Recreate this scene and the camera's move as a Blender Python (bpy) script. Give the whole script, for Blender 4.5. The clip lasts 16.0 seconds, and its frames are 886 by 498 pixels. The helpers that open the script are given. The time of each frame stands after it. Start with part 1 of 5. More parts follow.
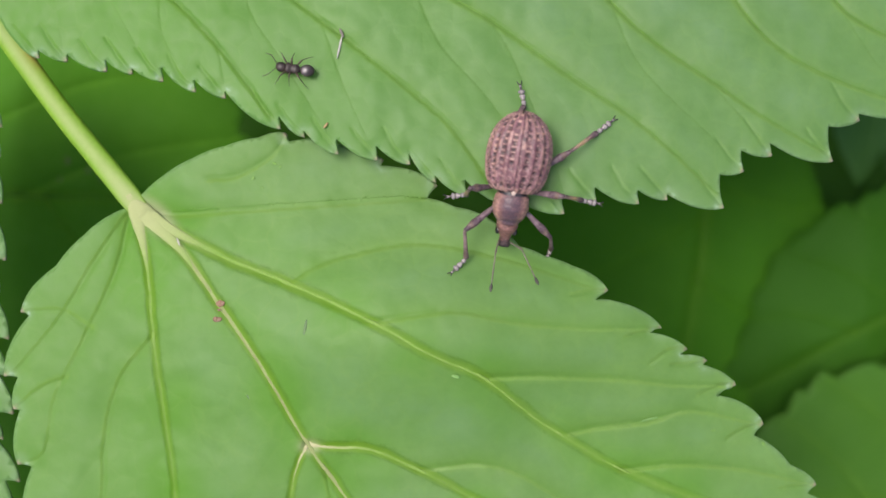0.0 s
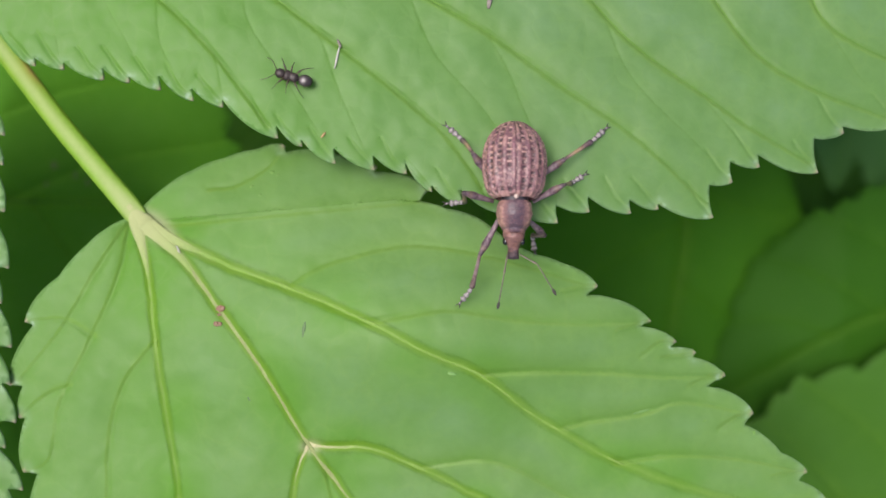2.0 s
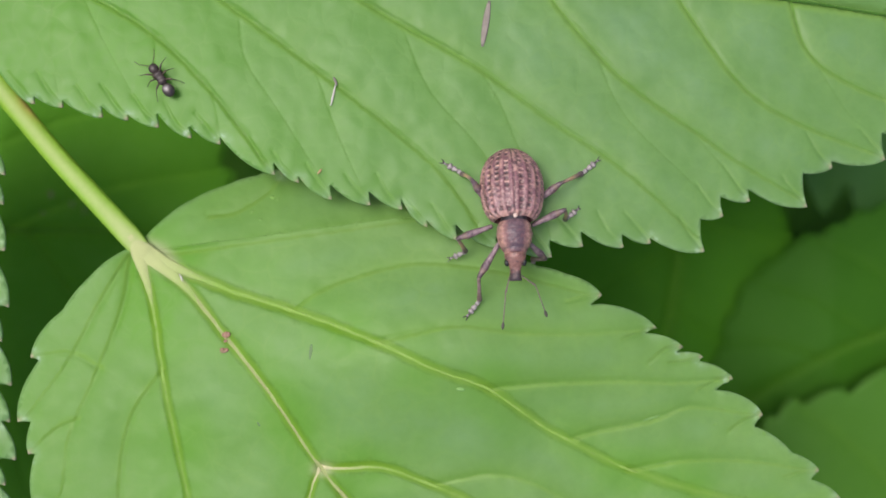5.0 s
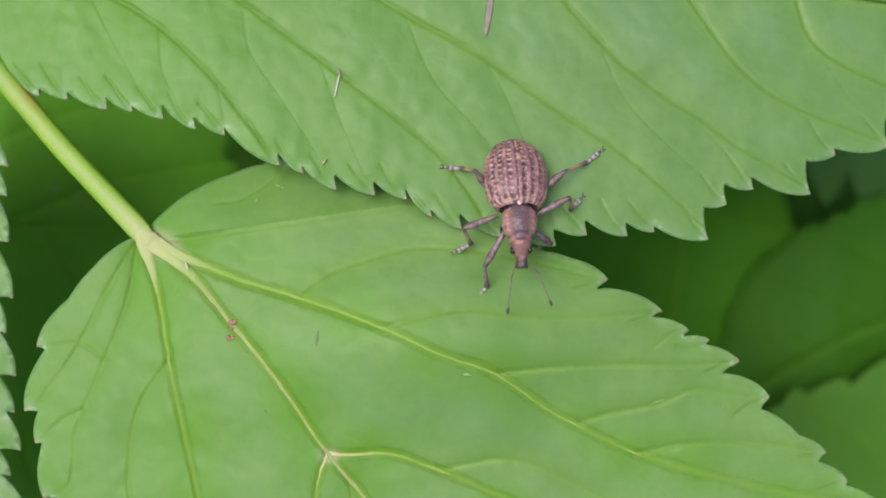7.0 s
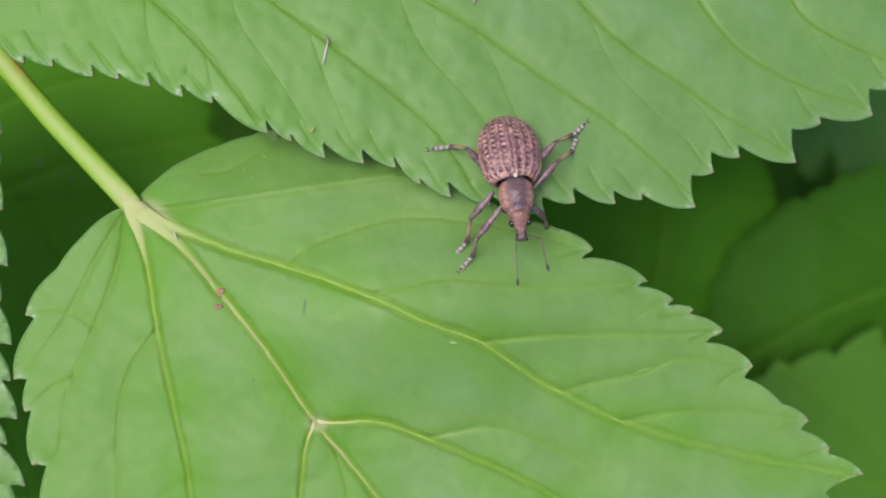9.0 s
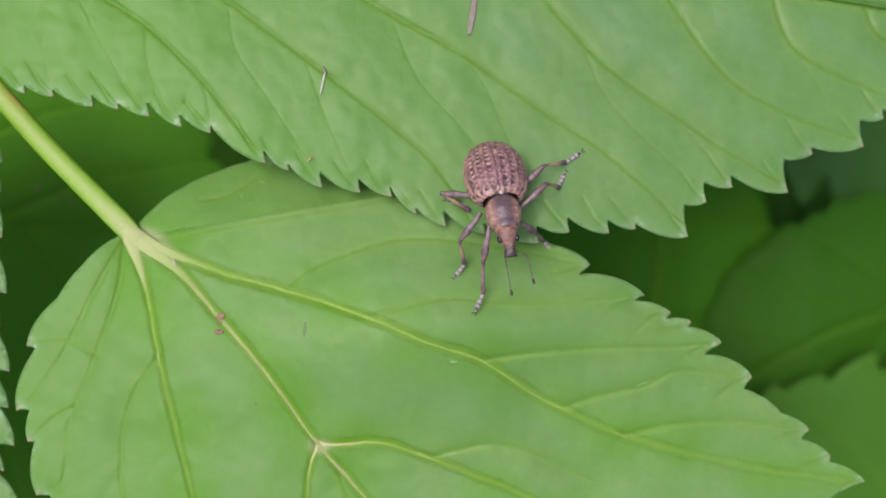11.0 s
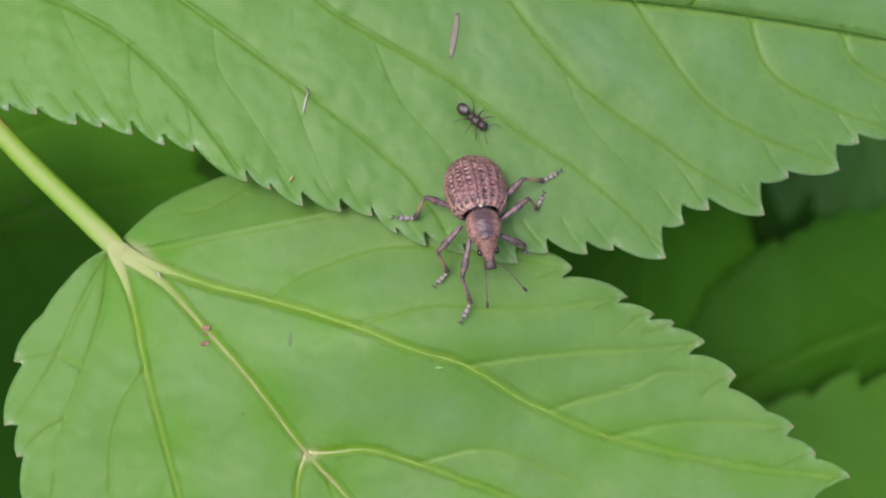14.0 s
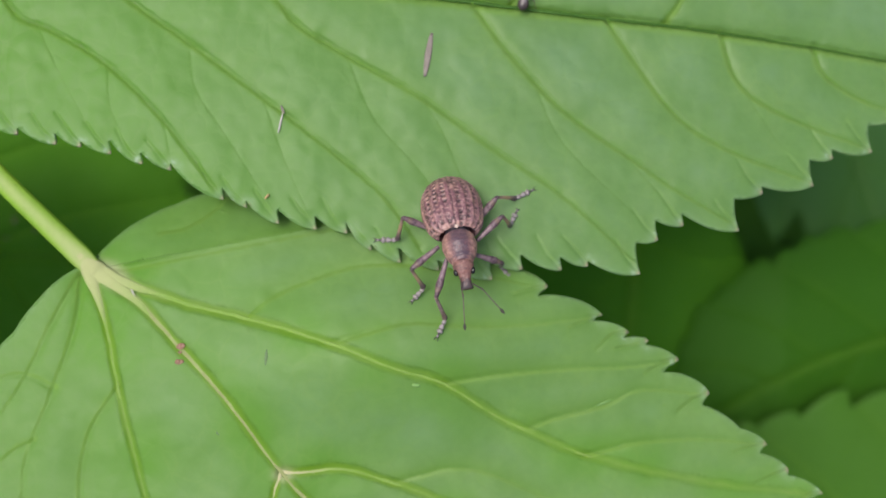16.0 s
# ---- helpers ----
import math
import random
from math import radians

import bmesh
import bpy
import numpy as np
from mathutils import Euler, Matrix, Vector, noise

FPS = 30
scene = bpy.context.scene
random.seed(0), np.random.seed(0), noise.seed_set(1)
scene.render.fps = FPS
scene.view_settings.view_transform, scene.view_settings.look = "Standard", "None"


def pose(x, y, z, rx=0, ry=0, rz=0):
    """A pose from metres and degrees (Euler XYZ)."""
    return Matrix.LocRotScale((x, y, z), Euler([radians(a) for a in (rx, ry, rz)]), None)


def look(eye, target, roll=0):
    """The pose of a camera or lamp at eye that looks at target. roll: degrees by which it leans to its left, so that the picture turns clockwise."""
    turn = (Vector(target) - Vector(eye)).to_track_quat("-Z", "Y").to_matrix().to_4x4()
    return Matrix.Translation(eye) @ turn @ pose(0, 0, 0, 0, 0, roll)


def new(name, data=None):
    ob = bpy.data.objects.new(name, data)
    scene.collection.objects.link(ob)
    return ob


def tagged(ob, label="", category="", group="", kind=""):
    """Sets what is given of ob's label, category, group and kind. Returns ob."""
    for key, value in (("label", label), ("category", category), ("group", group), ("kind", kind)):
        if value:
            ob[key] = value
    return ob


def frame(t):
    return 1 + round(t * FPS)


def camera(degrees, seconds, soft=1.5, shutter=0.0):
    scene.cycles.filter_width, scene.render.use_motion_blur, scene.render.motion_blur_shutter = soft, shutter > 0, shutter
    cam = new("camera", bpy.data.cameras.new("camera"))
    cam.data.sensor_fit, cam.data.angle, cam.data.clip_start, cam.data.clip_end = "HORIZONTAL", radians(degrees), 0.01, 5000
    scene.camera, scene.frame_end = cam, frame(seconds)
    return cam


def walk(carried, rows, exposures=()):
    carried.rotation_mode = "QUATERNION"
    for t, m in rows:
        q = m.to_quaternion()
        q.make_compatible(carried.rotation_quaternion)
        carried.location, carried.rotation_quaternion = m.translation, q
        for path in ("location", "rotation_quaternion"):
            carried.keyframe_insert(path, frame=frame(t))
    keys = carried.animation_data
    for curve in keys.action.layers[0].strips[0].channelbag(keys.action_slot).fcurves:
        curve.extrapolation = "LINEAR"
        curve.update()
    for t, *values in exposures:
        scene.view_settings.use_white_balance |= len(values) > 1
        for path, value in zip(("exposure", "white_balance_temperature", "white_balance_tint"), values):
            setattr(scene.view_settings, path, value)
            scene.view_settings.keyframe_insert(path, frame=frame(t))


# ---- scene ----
from mathutils.geometry import delaunay_2d_cdt

MM = 0.001
BASE = 0.30                     # height of the upper leaf over the soil, metres
EYE = 67.25                     # first distance of the lens from that leaf, millimetres

# ---- camera and its walk (millimetres over the upper leaf, turn in degrees) ----
cam = camera(50, 16.0, 1.7)
cam.data.dof.use_dof = True
cam.data.dof.focus_distance = 0.0675
cam.data.dof.aperture_fstop = 19.0
CAMERA = [
    (0, 0.00, 0.00, 67.25, 0.00, 0.00, 0.00),
    (0.5, -1.29, -0.93, 67.36, 0.69, -0.46, -0.20),
    (1, -1.91, -1.05, 67.35, 0.87, -1.20, -0.39),
    (1.5, -1.58, 0.42, 67.90, 0.59, -1.58, -0.08),
    (2, -2.00, 0.70, 68.18, -0.08, -1.92, 0.10),
    (2.5, -1.58, 1.83, 68.21, -0.05, -2.31, 0.16),
    (3, -3.28, 2.34, 68.21, 0.58, -2.10, 0.07),
    (3.5, -4.39, 1.80, 67.89, 0.50, -2.41, -0.15),
    (4, -2.95, 2.87, 68.35, 0.60, -2.63, -0.07),
    (6.5, -2.04, 1.99, 69.24, 0.17, -1.91, -0.29),
    (7, -2.48, 1.98, 69.25, 0.31, -2.29, -0.41),
    (7.5, -4.15, 2.86, 69.16, -0.02, -2.88, -0.33),
    (8, -4.10, 3.42, 69.31, -0.57, -3.17, -0.16),
    (8.5, -3.69, 2.37, 69.27, -0.94, -3.40, -0.26),
    (9, -3.17, 0.67, 69.32, -0.53, -3.50, -0.57),
    (11.5, -2.84, 1.63, 70.04, 0.51, -3.50, -0.37),
    (12, -3.95, 0.67, 69.62, 0.44, -3.88, -0.34),
    (12.5, -2.18, 0.70, 70.05, 0.87, -3.42, -0.35),
    (13, -1.92, 1.96, 70.22, 1.14, -3.33, -0.10),
    (13.5, -2.92, 2.44, 70.24, 0.98, -4.03, -0.10),
    (14, -1.78, 2.52, 70.77, 0.83, -3.81, 0.05),
    (14.5, -0.94, 2.28, 71.07, 0.96, -3.26, -0.04),
    (15, -0.51, 0.77, 70.99, 1.48, -3.05, -0.05),
    (15.5, 0.90, 0.65, 70.97, 2.25, -3.23, -0.19),
    (16, 1.07, 1.94, 71.42, 2.30, -3.04, -0.13),
]
walk(cam, [(t, pose(x * MM, y * MM, BASE + z * MM, a, b, c)) for t, x, y, z, a, b, c in CAMERA], [(0, 0.97), (4, 0.98), (9, 0.94), (16, 0.85)])

# ---- light: a bright overcast sky with a wide, soft sun ----
world = bpy.data.worlds.new("sky")
scene.world = world
world.use_nodes = True
wn, wl = world.node_tree.nodes, world.node_tree.links
sky = wn.new("ShaderNodeTexSky")
sky.sky_type = "NISHITA"
sky.sun_disc = False
sky.sun_elevation = radians(70)
sky.sun_rotation = radians(-74)
sky.dust_density = 4.0
sky.air_density = 1.0
wl.new(sky.outputs[0], wn["Background"].inputs[0])
wn["Background"].inputs[1].default_value = 0.110
sun = new("sun", bpy.data.lights.new("sun", "SUN"))
sun.data.energy = 1.95
sun.data.angle = radians(28)
sun.data.color = (1.0, 0.96, 0.9)
sun.matrix_world = look((-0.42, 0.12, BASE + 1.2), (0, 0, BASE))


# ---- materials ----
def material(name):
    m = bpy.data.materials.new(name)
    m.use_nodes = True
    return m, m.node_tree.nodes, m.node_tree.links, m.node_tree.nodes["Principled BSDF"]


def mixer(nodes, links, fac, a, b, kind="MIX"):
    n = nodes.new("ShaderNodeMix")
    n.data_type, n.blend_type = "RGBA", kind
    for socket, value in ((n.inputs[0], fac), (n.inputs[6], a), (n.inputs[7], b)):
        if isinstance(value, (int, float)):
            socket.default_value = value
        elif isinstance(value, tuple):
            socket.default_value = (*value, 1)
        else:
            links.new(value, socket)
    return n.outputs[2]


def ramp(nodes, links, value, lo, hi, a=0.0, b=1.0):
    n = nodes.new("ShaderNodeMapRange")
    links.new(value, n.inputs[0])
    for i, v in enumerate((lo, hi, a, b)):
        n.inputs[i + 1].default_value = v
    return n.outputs[0]


def grain(nodes, links, scale, detail=3.0, rough=0.55):
    c = nodes.new("ShaderNodeTexCoord")
    n = nodes.new("ShaderNodeTexNoise")
    n.inputs["Scale"].default_value = scale
    n.inputs["Detail"].default_value = detail
    n.inputs["Roughness"].default_value = rough
    links.new(c.outputs["Object"], n.inputs["Vector"])
    return n.outputs["Fac"]


def attribute(nodes, name):
    n = nodes.new("ShaderNodeAttribute")
    n.attribute_name = name
    return n.outputs["Fac"]


def relief(nodes, links, p, parts):
    last = None
    for height, strength, dist in parts:
        b = nodes.new("ShaderNodeBump")
        b.inputs["Strength"].default_value = strength
        b.inputs["Distance"].default_value = dist
        links.new(height, b.inputs["Height"])
        if last:
            links.new(last, b.inputs["Normal"])
        last = b.outputs[0]
    links.new(last, p.inputs["Normal"])
    return last


def leaf_material(name, dark, light, vein, gloss=0.42, clear=0.3, cell=520.0, spec=0.34):
    """A leaf: two greens in patches, a net of fine veins, pale veins where the blade has them, light passing through."""
    m, nodes, links, p = material(name)
    broad, fine, mid = grain(nodes, links, 160, 2), grain(nodes, links, 1500, 3), grain(nodes, links, 520, 3, 0.65)
    col = mixer(nodes, links, ramp(nodes, links, broad, 0.3, 0.7), dark, light)
    col = mixer(nodes, links, ramp(nodes, links, fine, 0.35, 0.75, 0, 0.35), col, (dark[0] * 0.75, dark[1] * 0.8, dark[2] * 0.75))
    col = mixer(nodes, links, ramp(nodes, links, mid, 0.46, 0.68, 0, 0.16), col, tuple(min(1.0, 1.22 * v) for v in light))
    # the sky's greyish sheen, painted in as patches
    sheen_noise = grain(nodes, links, 240, 4, 0.6)
    sheen_mix = nodes.new("ShaderNodeMath")
    sheen_mix.operation = "MULTIPLY"
    links.new(ramp(nodes, links, sheen_noise, 0.36, 0.66, 0.12, 0.62), sheen_mix.inputs[0])
    links.new(ramp(nodes, links, attribute(nodes, "no_sheen"), 0.0, 1.0, 1.0, 0.0), sheen_mix.inputs[1])
    col = mixer(nodes, links, sheen_mix.outputs[0], col, (light[0] * 1.12, light[1] * 1.04, light[2] * 1.9))
    # wide areas of yellower green, partly in place of a weaker sky sheen
    tint = nodes.new("ShaderNodeMath")
    tint.operation = "MULTIPLY"
    links.new(attribute(nodes, "yellower"), tint.inputs[0])
    links.new(ramp(nodes, links, grain(nodes, links, 90, 2, 0.5), 0.35, 0.65, 0.8, 1.0), tint.inputs[1])
    col = mixer(nodes, links, tint.outputs[0], col, (light[0] * 0.60, light[1] * 0.91, light[2] * 0.15))
    # the net of small veins
    c = nodes.new("ShaderNodeTexCoord")
    warp = nodes.new("ShaderNodeTexNoise")
    warp.inputs["Scale"].default_value = 500
    links.new(c.outputs["Object"], warp.inputs["Vector"])
    add = nodes.new("ShaderNodeMixRGB")
    add.blend_type = "ADD"
    add.inputs[0].default_value = 0.0012
    links.new(c.outputs["Object"], add.inputs[1])
    links.new(warp.outputs["Color"], add.inputs[2])
    net = nodes.new("ShaderNodeTexVoronoi")
    net.feature = "DISTANCE_TO_EDGE"
    net.inputs["Scale"].default_value = cell
    links.new(add.outputs[0], net.inputs["Vector"])
    mesh = ramp(nodes, links, net.outputs["Distance"], 0.0, 0.07, 1.0, 0.0)
    soft = ramp(nodes, links, net.outputs["Distance"], 0.0, 0.3, 0.0, 1.0)
    faint = nodes.new("ShaderNodeMath")
    faint.operation = "MULTIPLY"
    links.new(mesh, faint.inputs[0])
    links.new(ramp(nodes, links, broad, 0.35, 0.65, 0.03, 0.16), faint.inputs[1])
    col = mixer(nodes, links, faint.outputs[0], col, vein)
    # the shaded and the lit flank of each side vein, put into the colour
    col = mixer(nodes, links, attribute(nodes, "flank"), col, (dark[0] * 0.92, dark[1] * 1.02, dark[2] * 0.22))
    col = mixer(nodes, links, attribute(nodes, "lit_flank"), col, (light[0] * 1.45, light[1] * 1.28, light[2] * 0.85))
    flank = attribute(nodes, "rim")
    col = mixer(nodes, links, flank, col, (dark[0] * 1.12, dark[1] * 1.06, dark[2] * 0.08))
    patchy = grain(nodes, links, 1100, 3, 0.7)

    def broken(name, lo):
        n = nodes.new("ShaderNodeMath")
        n.operation = "MULTIPLY"
        links.new(attribute(nodes, name), n.inputs[0])
        links.new(ramp(nodes, links, patchy, 0.38, 0.62, lo, 1.15), n.inputs[1])
        return n.outputs[0]
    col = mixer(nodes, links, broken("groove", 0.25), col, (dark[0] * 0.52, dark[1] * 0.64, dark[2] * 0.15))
    col = mixer(nodes, links, broken("vein", 0.6), col, vein)
    col = mixer(nodes, links, attribute(nodes, "cream"), col, (0.34, 0.375, 0.185))
    col = mixer(nodes, links, attribute(nodes, "pale"), col, (0.34, 0.46, 0.31))
    col = mixer(nodes, links, attribute(nodes, "point"), col, (0.46, 0.36, 0.27))
    links.new(col, p.inputs["Base Color"])
    links.new(ramp(nodes, links, fine, 0.2, 0.8, gloss - 0.06, gloss + 0.1), p.inputs["Roughness"])
    links.new(ramp(nodes, links, flank, 0.0, 1.0, spec, 0.4 * spec), p.inputs["Specular IOR Level"])
    bump = relief(nodes, links, p, ((soft, 0.14, 0.00008), (fine, 0.14, 0.00004), (sheen_noise, 0.2, 0.00014), (broad, 0.4, 0.0004)))
    t = nodes.new("ShaderNodeBsdfTranslucent")
    links.new(mixer(nodes, links, 0.5, col, (0.20, 0.34, 0.03)), t.inputs["Color"])
    links.new(bump, t.inputs["Normal"])
    s = nodes.new("ShaderNodeMixShader")
    s.inputs[0].default_value = clear
    links.new(p.outputs[0], s.inputs[1])
    links.new(t.outputs[0], s.inputs[2])
    links.new(s.outputs[0], nodes["Material Output"].inputs[0])
    return m


def plain_material(name, a, b, scale, rough=0.5, bump=0.3, depth=0.00003, spec=0.5, extra=None):
    m, nodes, links, p = material(name)
    g, f = grain(nodes, links, scale, 4), grain(nodes, links, scale * 6, 3)
    col = mixer(nodes, links, ramp(nodes, links, g, 0.36, 0.64), a, b)
    col = mixer(nodes, links, ramp(nodes, links, f, 0.4, 0.7, 0, 0.3), col, tuple(0.6 * v for v in a))
    for name2, c2 in extra or ():
        col = mixer(nodes, links, attribute(nodes, name2), col, c2)
    links.new(col, p.inputs["Base Color"])
    links.new(ramp(nodes, links, f, 0.2, 0.8, rough - 0.1, rough + 0.1), p.inputs["Roughness"])
    p.inputs["Specular IOR Level"].default_value = spec
    relief(nodes, links, p, ((g, bump, depth * 3), (f, bump, depth)))
    return m


LEAF = leaf_material("leaf_green", (0.108, 0.224, 0.057), (0.136, 0.260, 0.073), (0.185, 0.310, 0.066), 0.46, 0.38, 520.0, 0.38)
LEAF_LOBED = leaf_material("leaf_fresh_green", (0.118, 0.240, 0.054), (0.152, 0.282, 0.073), (0.185, 0.310, 0.060), 0.48, 0.38, 480.0, 0.32)
# Greens of the lower leaves, with the shade there put into most base colours.
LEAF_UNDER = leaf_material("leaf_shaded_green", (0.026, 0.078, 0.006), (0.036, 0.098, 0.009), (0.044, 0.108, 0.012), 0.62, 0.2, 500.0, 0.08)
LEAF_DIMMED = leaf_material("leaf_dimmed_green", (0.021, 0.074, 0.004), (0.027, 0.087, 0.006), (0.040, 0.100, 0.011), 0.62, 0.2, 500.0, 0.08)
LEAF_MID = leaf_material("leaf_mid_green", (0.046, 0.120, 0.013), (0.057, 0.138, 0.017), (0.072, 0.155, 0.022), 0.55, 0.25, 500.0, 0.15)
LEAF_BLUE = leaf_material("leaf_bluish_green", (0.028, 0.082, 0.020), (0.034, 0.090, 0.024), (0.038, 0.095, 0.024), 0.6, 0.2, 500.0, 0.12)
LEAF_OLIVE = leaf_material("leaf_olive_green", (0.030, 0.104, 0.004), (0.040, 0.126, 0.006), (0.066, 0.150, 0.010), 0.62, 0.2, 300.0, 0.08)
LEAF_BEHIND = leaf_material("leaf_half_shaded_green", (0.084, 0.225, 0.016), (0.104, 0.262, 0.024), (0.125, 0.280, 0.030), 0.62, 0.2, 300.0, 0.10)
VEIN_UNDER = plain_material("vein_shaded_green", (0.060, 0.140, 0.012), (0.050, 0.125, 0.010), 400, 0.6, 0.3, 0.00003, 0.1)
RIB = plain_material("rib_pale_green", (0.166, 0.262, 0.062), (0.146, 0.250, 0.046), 900, 0.8, 0.5, 0.00003, 0.08, [("cream", (0.355, 0.335, 0.190))])
RIB_BROWN = plain_material("rib_brownish", (0.220, 0.264, 0.100), (0.200, 0.220, 0.090), 900, 0.8, 0.5, 0.00003, 0.08, [("cream", (0.33, 0.37, 0.18))])
VEIN = plain_material("vein_green", (0.110, 0.236, 0.026), (0.098, 0.220, 0.022), 900, 0.55, 0.3, 0.00003, 0.2)
VEIN_DARK = plain_material("midrib_dark_green", (0.030, 0.090, 0.006), (0.024, 0.075, 0.005), 900, 0.55, 0.3, 0.00003, 0.2)
STALK = plain_material("stalk_yellow_green", (0.145, 0.272, 0.018), (0.128, 0.250, 0.016), 500, 0.62, 0.4, 0.00004, 0.22,
                       [("ridge", (0.275, 0.305, 0.135)), ("blush", (0.25, 0.15, 0.05))])
# Stalk green darkened for the lower leaves, their shade put into the colour.
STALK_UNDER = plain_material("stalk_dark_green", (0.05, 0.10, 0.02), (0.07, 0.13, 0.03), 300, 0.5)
SOIL = plain_material("soil_dark", (0.030, 0.022, 0.015), (0.055, 0.042, 0.028), 60, 0.9, 0.8, 0.004)


# ---- mesh helpers ----
def part(name, verts, faces, mat, parent=None, label="", smooth=True, marks=None):
    """One mesh object from vertices in millimetres, under a thing or a part."""
    me = bpy.data.meshes.new(name)
    me.from_pydata([tuple(c * MM for c in v) for v in verts], [], faces)
    me.validate()
    if smooth:
        me.polygons.foreach_set("use_smooth", [True] * len(me.polygons))
    for key, values in (marks or {}).items():
        me.attributes.new(key, "FLOAT", "POINT").data.foreach_set("value", np.asarray(values, dtype=np.float32))
    me.materials.append(mat)
    me.update()
    ob = new(name, me)
    if parent:
        ob.parent = parent
    return tagged(ob, label)


def smooth_line(points, step):
    """A Catmull-Rom line through points (2D or 3D), sampled about every step."""
    p = np.array(points, float)
    p = np.vstack([2 * p[0] - p[1], p, 2 * p[-1] - p[-2]])
    out = []
    for i in range(1, len(p) - 2):
        a, b, c, d = p[i - 1:i + 3]
        n = max(2, int(np.linalg.norm(c - b) / step))
        for k in range(n):
            t = k / n
            out.append(0.5 * (2 * b + (c - a) * t + (2 * a - 5 * b + 4 * c - d) * t * t + (3 * b - a - 3 * c + d) * t ** 3))
    out.append(p[-2])
    return np.array(out)


def tube(path, radii, sides=10, flat=1.0, ridges=None, caps=True):
    """A tube along a 3D path. radii: one for each point. flat: its height by its width. ridges: how many, how deep."""
    path = np.asarray(path, float)
    n = len(path)
    tan = np.gradient(path, axis=0)
    tan /= np.linalg.norm(tan, axis=1)[:, None] + 1e-12
    up = np.array([0, 0, 1.0])
    verts, faces, ridge = [], [], []
    for i in range(n):
        side = np.cross(tan[i], up)
        if np.linalg.norm(side) < 0.2:
            side = np.cross(tan[i], np.array([0, 1.0, 0.1]))
        side /= np.linalg.norm(side)
        top = np.cross(side, tan[i])
        high = flat[i] if isinstance(flat, (list, np.ndarray)) else flat
        for k in range(sides):
            a = 2 * math.pi * k / sides
            r = radii[i]
            w = 0.0
            if ridges:
                w = 0.5 + 0.5 * math.cos(ridges[0] * a)
                r *= 1 + ridges[1] * (w - 0.5)
            verts.append(tuple(path[i] + side * math.cos(a) * r + top * math.sin(a) * r * high))
            ridge.append(w)
    for i in range(n - 1):
        for k in range(sides):
            j = (k + 1) % sides
            faces.append((i * sides + k, i * sides + j, (i + 1) * sides + j, (i + 1) * sides + k))
    if caps:
        faces.append(tuple(range(sides))[::-1])
        faces.append(tuple((n - 1) * sides + k for k in range(sides)))
    return verts, faces, ridge


def toothed(points, side, step=0.10):
    """A leaf's margin. points: (x, y, kind), kind 0 smooth, 1 a tooth's point, 2 a notch. side: +1 where the outside lies left of the way."""
    out, tips = [], []
    for (ax, ay, ak), (bx, by, bk) in zip(points[:-1], points[1:]):
        a, b = np.array((ax, ay), float), np.array((bx, by), float)
        d = b - a
        length = np.linalg.norm(d)
        normal = np.array((-d[1], d[0])) / max(length, 1e-6) * side
        bulge = 0.20 if bk == 1 else (-0.12 if ak == 1 else 0.08)
        along = 0.62 if bk == 1 else 0.5
        c = a + d * along + normal * bulge * length
        n = max(3, int(length / step))
        for k in range(n):
            t = k / n
            out.append((1 - t) ** 2 * a + 2 * t * (1 - t) * c + t * t * b)
        if bk == 1:
            tips.append(b)
    out.append(np.array(points[-1][:2], float))
    return np.array(out), tips


def distances(p, line):
    """From points p to a polyline, in the plane: distance, share of the way along it, and side (1 left of the way, -1 right)."""
    best, where, side = np.full(len(p), 1e9), np.zeros(len(p)), np.ones(len(p))
    n = len(line) - 1
    for i in range(n):
        a, b = line[i], line[i + 1]
        d = b - a
        t = np.clip(((p - a) @ d) / max(d @ d, 1e-9), 0, 1)
        q = np.hypot(*(p - a - t[:, None] * d).T)
        closer = q < best
        best[closer] = q[closer]
        where[closer] = (i + t[closer]) / n
        r = p[closer] - a
        side[closer] = np.where(d[0] * r[:, 1] - d[1] * r[:, 0] > 0, 1, -1)
    return best, where, side


def wobble(p, seed):
    """The blade's slight unevenness at plan points."""
    return np.array([noise.noise(Vector((a * 0.28 + seed, b * 0.28, 0.0))) * 0.12 + noise.noise(Vector((a * 0.9, b * 0.9 + seed, 3.0))) * 0.05 for a, b in p])


